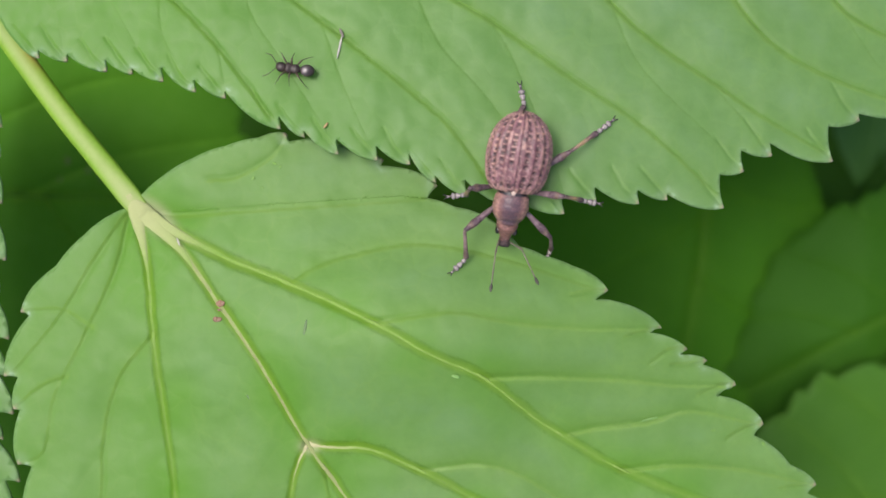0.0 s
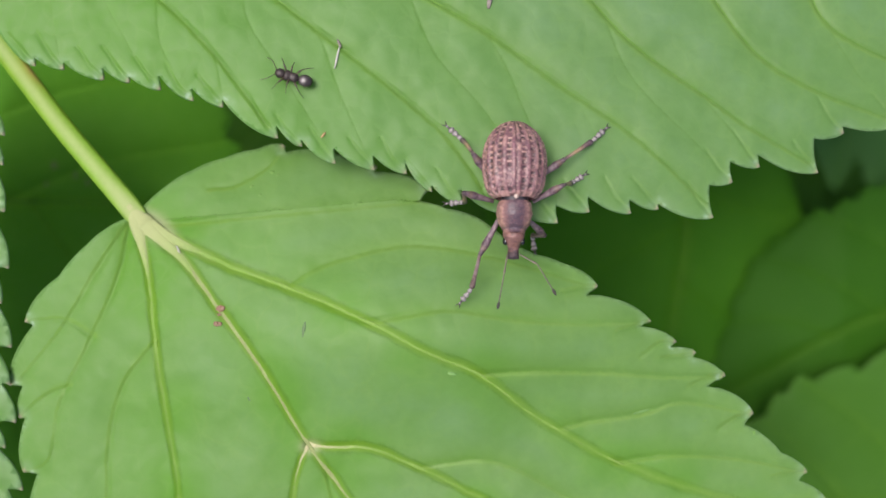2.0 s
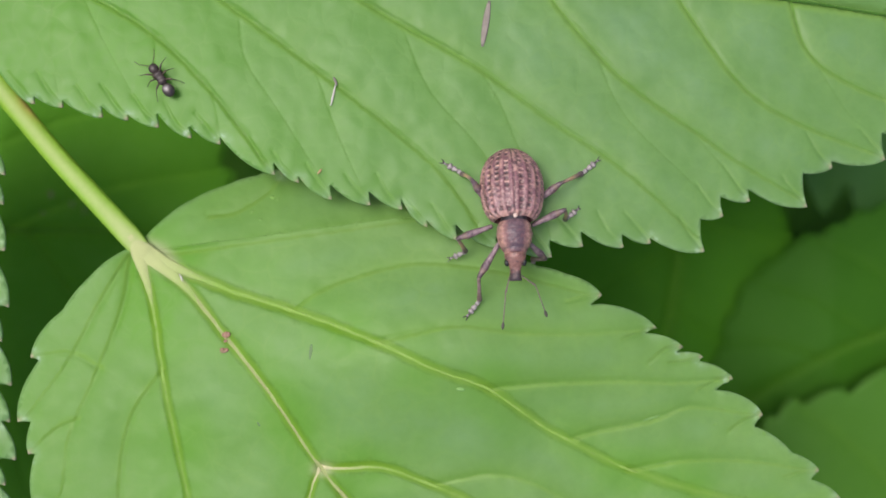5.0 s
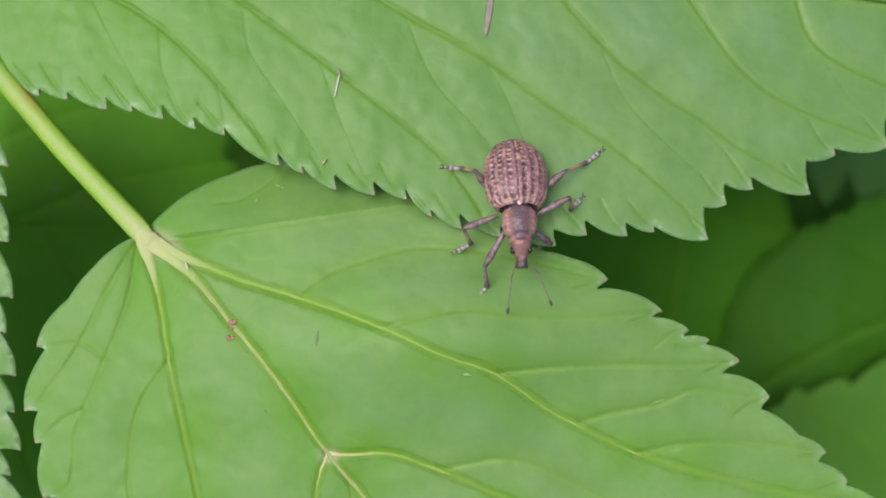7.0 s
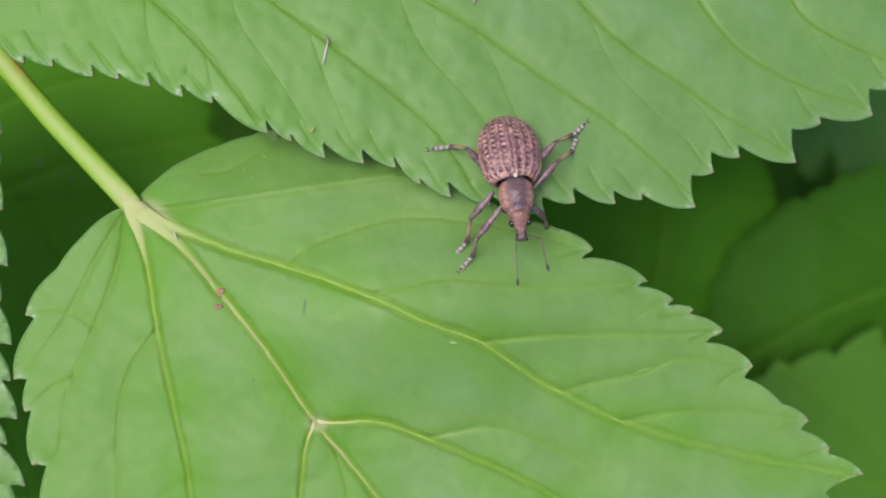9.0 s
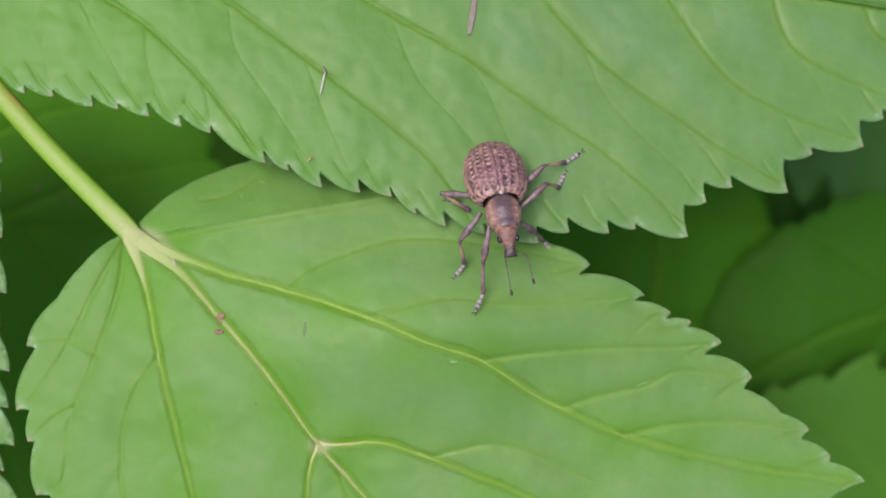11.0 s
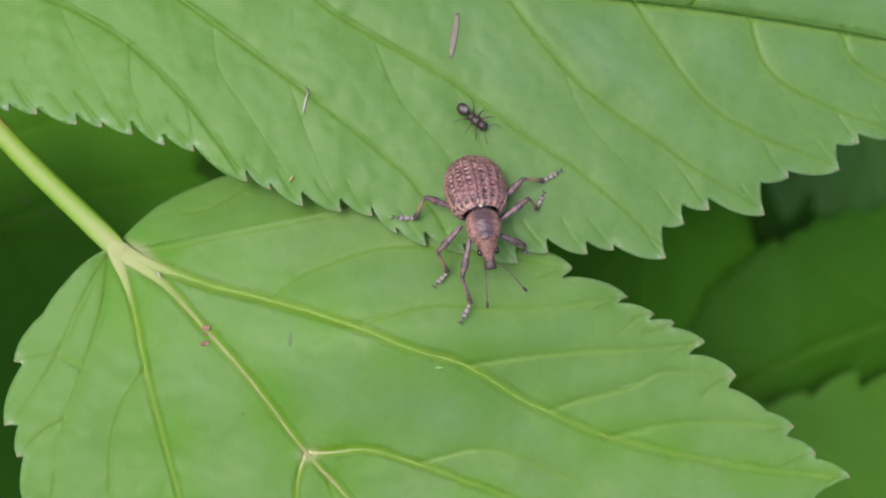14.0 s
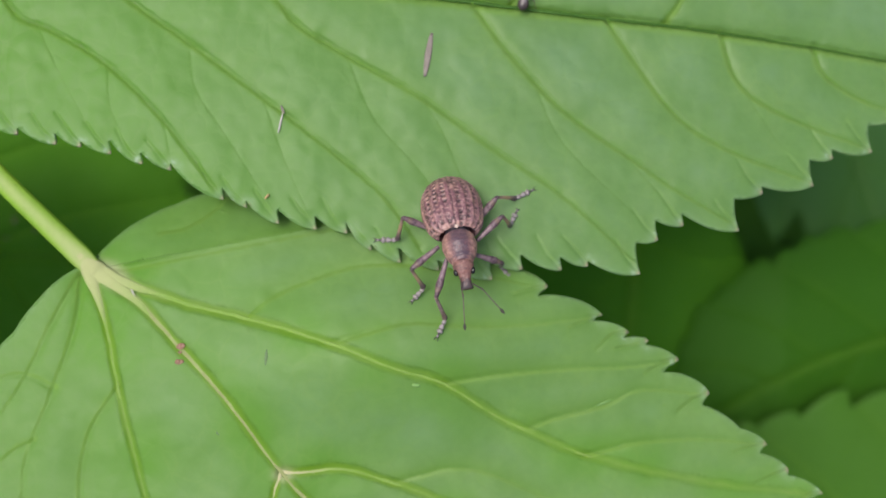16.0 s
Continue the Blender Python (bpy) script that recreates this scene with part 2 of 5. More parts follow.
def leaf_blade(name, outline, veins, tips, height, mat, parent, origin, rng, spacing=0.32, eye=EYE, thick=0.2, seed=0.0, knot=None, yellower=None, rim_light=0.18, hinge=None):
    """A leaf's blade within an outline, with grooved veins and blistered cells between them.
    veins: (line, width, depth, paleness). height: the blade's own form over the plan, in millimetres.
    hinge: a line across the plan past which the blade is a lobe of its own, turning about that line."""
    lo, hi = outline.min(axis=0), outline.max(axis=0)
    gx, gy = np.meshgrid(np.arange(lo[0], hi[0], spacing), np.arange(lo[1], hi[1], spacing * 0.87))
    gx = gx + (np.arange(gx.shape[0]) % 2)[:, None] * spacing / 2
    grid = np.c_[gx.ravel(), gy.ravel()] + rng.uniform(-0.25, 0.25, (gx.size, 2)) * spacing
    lines = []
    for pts, width, depth, pale in veins:
        line = smooth_line(pts, 0.5)
        lines.append((line, width, depth, pale))
    extra = []
    for line, width, depth, pale in lines:
        dense = smooth_line(line, 0.2)
        tan = np.gradient(dense, axis=0)
        tan /= np.linalg.norm(tan, axis=1)[:, None] + 1e-9
        nor = np.c_[-tan[:, 1], tan[:, 0]]
        for off in (0, 0.6, 1.2, 1.9, 2.4, 2.9):
            for sign in ((1, -1) if off else (1,)):
                extra.append(dense + nor * off * sign * width)
    pts = np.vstack([grid] + extra)
    # keep what lies inside the outline
    inside = np.zeros(len(pts), bool)
    x, y = pts.T
    ring = np.vstack([outline, outline[:1]])
    for (x0, y0), (x1, y1) in zip(ring[:-1], ring[1:]):
        if y0 == y1:
            continue
        cross = ((y0 > y) != (y1 > y)) & (x < (x1 - x0) * (y - y0) / (y1 - y0) + x0)
        inside ^= cross
    pts = pts[inside]
    near = np.full(len(pts), 1e9)
    for i in range(0, len(outline), 1):
        near = np.minimum(near, np.abs(pts - outline[i]).sum(axis=1))
    pts = pts[near > 0.09]
    seam = []
    if hinge is not None:
        line = np.vstack([np.linspace(a, b, max(2, int(np.hypot(*(b - a)) / 0.25)), endpoint=False) for a, b in zip(hinge[:-1], hinge[1:])] + [hinge[-1:]])
        pts = pts[distances(pts, hinge)[0] > 0.12]
        first = len(outline) + len(pts)
        pts = np.vstack([pts, line])
        seam = [(first + i, first + i + 1) for i in range(len(line) - 1)]
    allp = np.vstack([outline, pts])
    res = delaunay_2d_cdt([Vector(q) for q in allp], seam, [list(range(len(outline)))], 1, 1e-5)
    v2 = np.array([tuple(v) for v in res[0]])
    faces = [tuple(f) for f in res[2]]
    vein, rim, groove, flank, lit_flank, z, puff = np.zeros(len(v2)), np.zeros(len(v2)), np.zeros(len(v2)), np.zeros(len(v2)), np.zeros(len(v2)), height(v2[:, 0], v2[:, 1]), np.full(len(v2), 1e9)
    ragged = np.array([noise.noise(Vector((a * 2.2 + seed, b * 2.2, 1.0))) for a, b in v2])
    even = np.array([noise.noise(Vector((a * 0.9 + seed, b * 0.9, 6.0))) for a, b in v2])
    ribs = np.full(len(v2), 1e9)
    for line, width, depth, pale in lines:
        d, s, side = distances(v2, line)
        if pale > 0.5:
            ribs = np.minimum(ribs, d)
        q = d * side + (ragged if pale < 0.3 else even) * 0.55 * width
        d = np.abs(q)
        taper = 1 - 0.7 * s
        w = width * (0.45 + 0.55 * taper)
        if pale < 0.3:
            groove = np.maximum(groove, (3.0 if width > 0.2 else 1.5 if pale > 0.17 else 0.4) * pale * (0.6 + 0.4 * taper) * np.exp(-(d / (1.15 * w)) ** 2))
            # one flank of the crease is painted as if in shade, deep green and wide, the other as if lit, narrow and
            # pale
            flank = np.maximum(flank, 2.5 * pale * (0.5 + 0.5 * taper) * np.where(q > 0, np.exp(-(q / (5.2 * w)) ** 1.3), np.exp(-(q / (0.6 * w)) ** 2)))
            lit_flank = np.maximum(lit_flank, 2.6 * pale * (0.5 + 0.5 * taper) * np.exp(-((q + 1.7 * w) / (1.3 * w)) ** 2))
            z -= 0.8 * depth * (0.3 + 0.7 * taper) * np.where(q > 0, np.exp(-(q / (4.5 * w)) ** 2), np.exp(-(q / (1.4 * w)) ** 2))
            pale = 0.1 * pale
        vein = np.maximum(vein, pale * (0.5 + 0.5 * taper) * np.exp(-(d / (0.95 * w)) ** 2))
        z -= depth * (0.3 + 0.7 * taper) * np.exp(-(d / (1.8 * w)) ** 2)
        rim = np.maximum(rim, min(1.0, 1.3 * pale) * (0.25 + 0.75 * (1 - s)) * np.exp(-(d / (2.45 * w)) ** 4))
        groove = np.maximum(groove, np.clip(1.5 * pale - 0.12, 0, 0.75) * (0.5 + 0.5 * taper) * np.exp(-((d - 2.6 * w) / (0.42 * w)) ** 2))
        puff = np.minimum(puff, d)
    z += 0.09 * (1 - np.exp(-(puff / 1.6) ** 2))
    z += wobble(v2, seed)
    edge = np.full(len(v2), 1e9)
    sub = outline[::3]
    for q in sub:
        edge = np.minimum(edge, np.hypot(v2[:, 0] - q[0], v2[:, 1] - q[1]))
    z -= 0.12 * np.exp(-(edge / 0.8) ** 2)
    point, pale = np.zeros(len(v2)), np.zeros(len(v2))
    for q in tips:
        d = np.hypot(v2[:, 0] - q[0], v2[:, 1] - q[1])
        point = np.maximum(point, np.clip(1.2 - d / 0.30, 0, 0.9))
        pale = np.maximum(pale, 0.22 * np.exp(-((d - 0.5) / 0.4) ** 2))
        pale = np.maximum(pale, np.clip(1.6 * ragged, 0, 0.9) * np.exp(-((d - 0.55) / 0.22) ** 2))
    pale = np.maximum(pale, rim_light * np.exp(-(edge / 0.2) ** 2))
    cream = knot(v2) if knot else np.zeros(len(v2))
    k = (eye - z) / eye
    verts = np.c_[v2[:, 0] * k, v2[:, 1] * k, z] - np.array(origin)
    a, b, c = verts[faces[0][0]], verts[faces[0][1]], verts[faces[0][2]]
    if np.cross(b - a, c - a)[2] < 0:
        faces = [f[::-1] for f in faces]
    marks = {"vein": np.clip(vein, 0, 1), "rim": np.clip(rim, 0, 1), "groove": np.clip(groove, 0, 1), "pale": pale, "point": point, "cream": cream, "flank": np.clip(flank, 0, 0.85) * np.clip(1.15 - np.abs(v2[:, 0] - 2) / 26, 0.4, 1), "lit_flank": np.clip(lit_flank, 0, 0.6),
             "yellower": yellower(v2[:, 0]) if yellower else np.full(len(v2), 0.4)}
    # yellower green spreads in patches beside the ribs
    marks["yellower"] = marks["yellower"] + 0.55 * np.exp(-(ribs / 2.6) ** 2) * np.clip(0.55 + 1.6 * np.array([noise.noise(Vector((a * 0.22, b * 0.22, 8.0 + seed))) for a, b in v2]), 0, 1)
    # the painted sheen is thinned along the veins and where the blade is yellower
    marks["no_sheen"] = 1 - (1 - np.exp(-(puff / 1.9) ** 2)) * (1 - 0.75 * np.clip(marks["yellower"], 0, 1))
    pieces = [(name, faces, np.zeros(3))]
    if hinge is not None:
        mid = np.array([v2[list(f)].mean(axis=0) for f in faces])
        past = (mid[:, 0] > hinge[0, 0]) & (mid[:, 1] > np.interp(mid[:, 0], hinge[:, 0], hinge[:, 1]))
        lip = mid[:, 1] < np.interp(mid[:, 0], hinge[:, 0], hinge[:, 1]) + 0.3 * np.clip((mid[:, 0] - hinge[1, 0]) / 0.4, 0, 1) * np.clip((hinge[-1, 0] - mid[:, 0]) / 2, 0, 1)
        pivot = lifted([hinge[1]], lambda x, y: 0 * x + LOBE_Z, origin, eye=eye)[0]
        verts[np.array(sorted({i for f, p, q in zip(faces, past, lip) if p and q for i in f}), int), 2] += 0.012
        pieces = [(name, [f for f, p, q in zip(faces, past, lip) if not p or q], np.zeros(3)), ("lobe", [f for f, p in zip(faces, past) if p], pivot)]
    made = []
    for title, some, pivot in pieces:
        used = sorted({i for f in some for i in f})
        at = {i: n for n, i in enumerate(used)}
        ob = part(title, verts[used] - pivot, [tuple(at[i] for i in f) for f in some], mat, parent, "", True, {k: np.asarray(m)[used] for k, m in marks.items()})
        ob.location = pivot * MM
        shell = ob.modifiers.new("thickness", "SOLIDIFY")
        shell.thickness, shell.offset = thick * MM, -1.0
        made.append(ob)
    return made if hinge is not None else made[0]


def lifted(points, height, origin, above=0.0, eye=EYE):
    """Plan points on a leaf as 3D points in that leaf's space."""
    p = np.array(points, float)
    z = height(p[:, 0], p[:, 1]) + above
    k = (eye - z) / eye
    return np.c_[p[:, 0] * k, p[:, 1] * k, z] - np.array(origin)


def rib(name, points, width, height, origin, parent, mat, label="", above=0.0, flat=0.55, swell=0.0, seed=0.0, depth=0.0):
    """A rib lying in its groove on the blade."""
    plan = smooth_line(points, 0.5)
    n = len(plan)
    plan = plan + np.array([(noise.noise(Vector((x * 0.9, y * 0.9, 5.0))), noise.noise(Vector((x * 0.9, y * 0.9, 9.0)))) for x, y in plan]) * 0.3 * width
    sunk = depth * (0.3 + 0.7 * (1 - 0.7 * np.arange(n) / (n - 1)))
    path = lifted(plan, lambda x, y: height(x, y) + wobble(plan, seed) - sunk, origin, above)
    r = [width * (1 - 0.85 * i / (n - 1)) * (1 + swell * math.exp(-i / 5.0)) * (1 + 0.25 * noise.noise(Vector((i * 0.45, width * 40, 2.0)))) for i in range(n)]
    v, f, _ = tube(path, r, 10, flat)
    at = np.repeat(np.r_[0, np.cumsum(np.linalg.norm(np.diff(plan, axis=0), axis=1))], 10)
    return part(name, v, f, mat, parent, label, True, {"cream": (0.95 * np.exp(-(at / 2.6) ** 2) if swell else 0 * at)})


def ball(radius, squash, place):
    bm = bmesh.new()
    bmesh.ops.create_icosphere(bm, subdivisions=3, radius=radius)
    vs = [(p.co.x * squash[0] + place[0], p.co.y * squash[1] + place[1], p.co.z * squash[2] + place[2]) for p in bm.verts]
    fs = [tuple(q.index for q in t.verts) for t in bm.faces]
    bm.free()
    return vs, fs

# ---- ground ----
gv = [(x * 60000.0, y * 60000.0, 0.0) for x in (-1, 1) for y in (-1, 1)]
ground = part("ground", gv, [(0, 2, 3, 1)], SOIL, None, "dark moist soil under the plants", False)
tagged(ground, category="ground", kind="structure")

rng = np.random.default_rng(7)

# ---- the upper leaf: broad, toothed, with slanting side veins ----
upper_form = lambda x, y: 0.0 * x - 0.15 * np.exp(-((y - 23) / 6.0) ** 2)
TEETH_UPPER = [(-28.6, 13.5, 0.6), (-26.6, 13.3, 0.5), (-23.8, 12.6, 0.8), (-22.0, 12.4, 0.4), (-19.8, 11.9, 1.0), (-17.5, 11.1, 0.9),
               (-15.4, 10.7, 0.5), (-11.5, 8.5, 0.9), (-9.8, 7.9, 0.5), (-7.4, 6.7, 1.1), (-4.6, 6.3, 1.0), (-2.3, 6.0, 0.8), (-0.5, 4.7, 0.5),
               (1.7, 3.8, 1.1), (4.6, 3.2, 0.8), (8.6, 2.5, 1.3), (10.9, 3.3, 1.1), (13.9, 3.2, 1.0), (15.9, 3.5, 0.4), (19.9, 2.9, 2.4),
               (21.3, 5.5, 1.5), (23.3, 6.6, 0.9), (27.6, 6.2, 2.5), (29.5, 9.1, 0.5), (33.5, 9.7, 2.0), (35.1, 11.8, 0.7), (38.2, 12.3, 2.1), (41.1, 15.4, 0.6)]
run = [(-34.0, 26.0, 0), (-33.0, 22.0, 0), (-32.5, 19.0, 0), (-31.4, 16.4, 0), (-30.2, 14.6, 2)]
for x, y, n in TEETH_UPPER:
    run += [(x, y, 1), (x - 0.12 * n, y + n, 2)]
run += [(47.0, 17.4, 1)]
low_edge, low_tips = toothed(run, -1)
run = [(47.0, 17.4, 0)]
for i in range(16):
    a = (i + 1) / 17
    x = 46 - 78 * a
    y = 18 + 28 * math.sin(math.pi * min(1, a * 1.02)) ** 0.8 + 8 * a
    run += [(x, y, 1), (x + 0.5, y - 1.2, 2)]
run += [(-34.6, 28.5, 0), (-34.0, 26.0, 0)]
top_edge, top_tips = toothed(run, -1, 0.3)
upper_outline = np.vstack([low_edge[:-1], top_edge[:-1]])
MIDRIB = [(-33.3, 26.9), (-21.7, 26.0), (-8.0, 24.9), (4.3, 23.9), (14.2, 22.8), (23.1, 21.9), (32.0, 20.7), (39.6, 19.4), (48.1, 18.1)]
SIDE_UPPER = [[(-29.1, 26.6), (-27.0, 22.4), (-24.1, 21.0), (-20.1, 18.5), (-16.1, 14.5), (-12.2, 9.4)],
              [(-21.7, 26.0), (-18.0, 23.0), (-13.9, 20.1), (-7.6, 15.4), (-2.9, 11.7), (0.5, 8.7), (3.2, 5.0)],
              [(-9.8, 25.0), (-7.6, 23.6), (-6.0, 21.7), (-2.1, 19.3), (3.1, 16.4), (8.6, 12.5), (14.2, 8.7), (19.4, 4.0)],
              [(7.1, 23.6), (10.0, 19.7), (14.2, 15.3), (19.8, 11.4), (22.7, 9.4), (27.2, 6.8)],
              [(17.5, 22.5), (19.0, 20.1), (22.8, 15.1), (27.0, 12.4), (33.0, 10.1)],
              [(26.4, 21.4), (27.8, 17.6), (31.2, 15.2), (37.7, 12.7)],
              [(33.7, 20.3), (34.7, 18.2), (37.9, 16.2), (40.7, 15.5)]]
BRANCH_UPPER = [[(-2.3, 19.3), (-0.3, 14.7), (3.1, 10.8), (6.5, 6.0)], [(-14.1, 20.1), (-13.6, 16.8), (-11.4, 13.4), (-7.6, 7.4)],
                [(-25.3, 21.6), (-23.4, 17.5), (-20.6, 12.5)], [(-20.1, 18.5), (-19.8, 15.2), (-17.9, 11.6)],
                [(3.4, 16.2), (4.8, 13.9), (6.0, 11.0), (7.6, 7.2), (8.6, 3.8)], [(19.0, 11.8), (21.8, 8.6), (22.8, 7.0)], [(-8.6, 16.2), (-7.0, 11.6), (-4.9, 6.8)],
                [(-16.0, 14.5), (-15.6, 12.6), (-15.4, 11.0)],
                [(11.8, 17.7), (14.0, 13.0), (18.6, 8.4), (20.9, 6.2)],
                [(-27.0, 22.4), (-27.5, 18.2), (-26.8, 13.7)], [(28.3, 16.9), (30.8, 13.1), (32.6, 11.8)]]
leaf_upper = tagged(new("leaf"), "broad toothed green leaf, its side veins slanting, under the beetle", "leaf", "large leaves")
leaf_upper.location = (0, 0, BASE)
veins = [(MIDRIB, 0.26, 0.34, 0.29)] + [(v, 0.14, 0.11, 0.22) for v in SIDE_UPPER] + [(v, 0.08, 0.015, 0.040) for v in BRANCH_UPPER]
veins += [([tuple(q), (q[0] - 0.9 - 0.1 * (i % 3), q[1] + 1.1), (q[0] - 1.9, q[1] + 2.3 + 0.3 * (i % 2))], 0.10, 0.06, 0.08) for i, q in enumerate(low_tips)]
top_side = [[(x, 25.9 - 0.09 * (x + 20)), (x + 6, 31 - 0.05 * x), (x + 15, 38 - 0.12 * x)] for x in (-26, -14, -2, 10, 22)]
veins += [(v, 0.12, 0.15, 0.4) for v in top_side]
# yellower towards the stalk, standing in for less sky sheen there
leaf_blade("blade", upper_outline, veins, low_tips, upper_form, LEAF, leaf_upper, (0, 0, 0), rng, 0.30, yellower=lambda x: np.clip((12 - x) / 32, 0.05, 1))
rib("midrib", MIDRIB, 0.25, upper_form, (0, 0, 0), leaf_upper, VEIN_DARK, "dark green midrib", 0.03, 0.45, 0.0, 0.0, 0.30)
for v in SIDE_UPPER:
    rib("side_vein", v, 0.038, upper_form, (0, 0, 0), leaf_upper, VEIN, "", -0.005, 0.3, 0.0, 0.0, 0.11)
stalk_path = smooth_line([(-33.8, 27.6, -0.2), (-42, 29, -2), (-60, 32, -20), (-72, 34, -120), (-76, 35, -BASE / MM)], 3.0)
v, f, r = tube(stalk_path, [0.8 + 0.5 * i / len(stalk_path) for i in range(len(stalk_path))], 14, 1.0, (5, 0.12))
part("leaf_stalk", v, f, STALK, leaf_upper, "ridged yellow-green stalk", True, {"ridge": [0.5 * a for a in r]})

# ---- the lower leaf: three ribs from one knot, swinging on its stalk ----
LOW0 = -2.2
KNOT = (-22.06, 2.73, LOW0)
low_form = lambda x, y: LOW0 + 2.6 * np.exp(-(((x + 1) / 14.0) ** 2 + ((y + 6) / 6.0) ** 2)) - 0.5 * np.exp(-(((x + 21) / 3.0) ** 2 + ((y - 3) / 3.0) ** 2))
LOBE_Z = -2.42                                   # height of the line about which the upper lobe folds
HINGE = np.array([(-22.0, 3.15), (-21.5, 2.30), (-1.1, 3.6)])
FOLDS = [[(-21.6, 2.9), (-19.0, 2.47), (-16.2, 2.64), (-13.4, 2.82)], [(-22.2, 2.3), (-23.0, -1.2), (-24.6, -5.0)], [(-22.6, 2.3), (-24.4, -0.4), (-26.6, -3.6)]]


def crease(p):
    """How deep the blade is folded in along the veins nearest to its knot."""
    out = np.zeros(len(p))
    for line, deep, wide in zip(FOLDS, (0.50, 0.36, 0.18), (0.55, 0.95, 0.95)):
        d, s, _ = distances(p, smooth_line(line, 0.5))
        out = np.maximum(out, deep * (1 - s) * np.exp(-(d / wide)))
    return out


low_plain = low_form
low_form = lambda x, y: low_plain(x, y) - crease(np.c_[np.ravel(x), np.ravel(y)]).reshape(np.shape(x))
EDGE_RIGHT = [(-21.7, 3.4, 0), (-19.8, 5.2, 0), (-17.8, 6.4, 0), (-15.4, 7.3, 0), (-13.0, 7.9, 0), (-11.1, 8.2, 1), (-10.9, 7.6, 2), (-9.0, 7.8, 0),
              (-5.8, 6.8, 0), (-4.2, 6.3, 1), (-4.4, 5.9, 2), (-0.4, 4.5, 1), (-1.1, 3.6, 2), (0.8, 3.0, 0), (2.6, 2.5, 0), (4.0, 1.6, 0),
              (5.4, 0.2, 0), (7.2, -0.5, 0), (9.2, -1.2, 0), (11.7, -2.95, 1), (10.8, -3.6, 2), (11.8, -3.6, 0), (15.5, -5.6, 1), (14.6, -5.9, 2),
              (17.3, -7.1, 1), (16.8, -7.5, 2), (18.7, -7.9, 1)]
EDGE_RIGHT += [(18.4, -8.2, 2), (20.75, -9.65, 1), (19.4, -10.4, 2), (20.8, -10.7, 0), (22.7, -12.4, 1), (22.0, -13.2, 2), (23.4, -14.0, 0), (24.6, -15.3, 0),
               (26.45, -16.7, 1), (25.8, -17.3, 2), (27.8, -18.8, 1), (27.7, -19.2, 2), (30.1, -20.9, 1), (27.2, -22.0, 2), (28.4, -26.0, 1), (25.0, -27.0, 2),
               (18.0, -33.0, 1), (17.0, -33.0, 2), (5.0, -37.0, 1)]
EDGE_LEFT = [(-22.3, 2.9, 0), (-23.4, 2.5, 0), (-25.4, 1.0, 0), (-27.4, -1.2, 0), (-29.9, -4.45, 1), (-29.3, -4.7, 2), (-31.05, -9.0, 1), (-30.1, -9.1, 2),
             (-30.4, -11.35, 1), (-29.95, -11.4, 2), (-30.1, -15.25, 1), (-29.1, -15.4, 2), (-29.5, -20.0, 1), (-28.6, -20.1, 2), (-25.0, -28.0, 1),
             (-24.0, -28.0, 2), (-12.0, -35.0, 1), (-11.0, -34.6, 2), (5.0, -37.0, 1)]
right_edge, right_tips = toothed(EDGE_RIGHT, 1)
left_edge, left_tips = toothed(EDGE_LEFT, -1)
lower_outline = np.vstack([right_edge, left_edge[::-1][1:]])
RIBS = [([(-21.6, 2.8), (-19.0, 1.2), (-14.6, -1.0), (-10.6, -2.6), (-5.0, -5.2), (-1.0, -7.4), (2.8, -9.1), (6.6, -12.0), (9.4, -13.8), (12.6, -15.6), (16.6, -17.2), (22.0, -19.0), (29.0, -20.8)], 0.26, RIB),
        ([(-21.6, 2.7), (-18.6, 0.0), (-15.8, -4.0), (-13.0, -8.0), (-9.6, -13.8), (-7.4, -16.8), (-5.0, -20.4), (0.0, -28.0), (4.6, -36.0)], 0.24, RIB_BROWN),
        ([(-21.7, 2.6), (-21.0, -0.8), (-20.6, -4.8), (-20.4, -7.2), (-19.8, -11.2), (-19.2, -15.2), (-18.9, -18.4), (-18.0, -27.0)], 0.20, RIB),
        ([(-9.6, -13.8), (-7.8, -14.0), (-5.0, -14.2), (-1.8, -15.6), (0.6, -16.8), (6.0, -19.8), (15.0, -26.0)], 0.20, RIB),
        ([(-9.6, -13.8), (-10.4, -15.6), (-10.8, -17.6), (-11.2, -21.0), (-11.0, -29.0)], 0.16, RIB)]
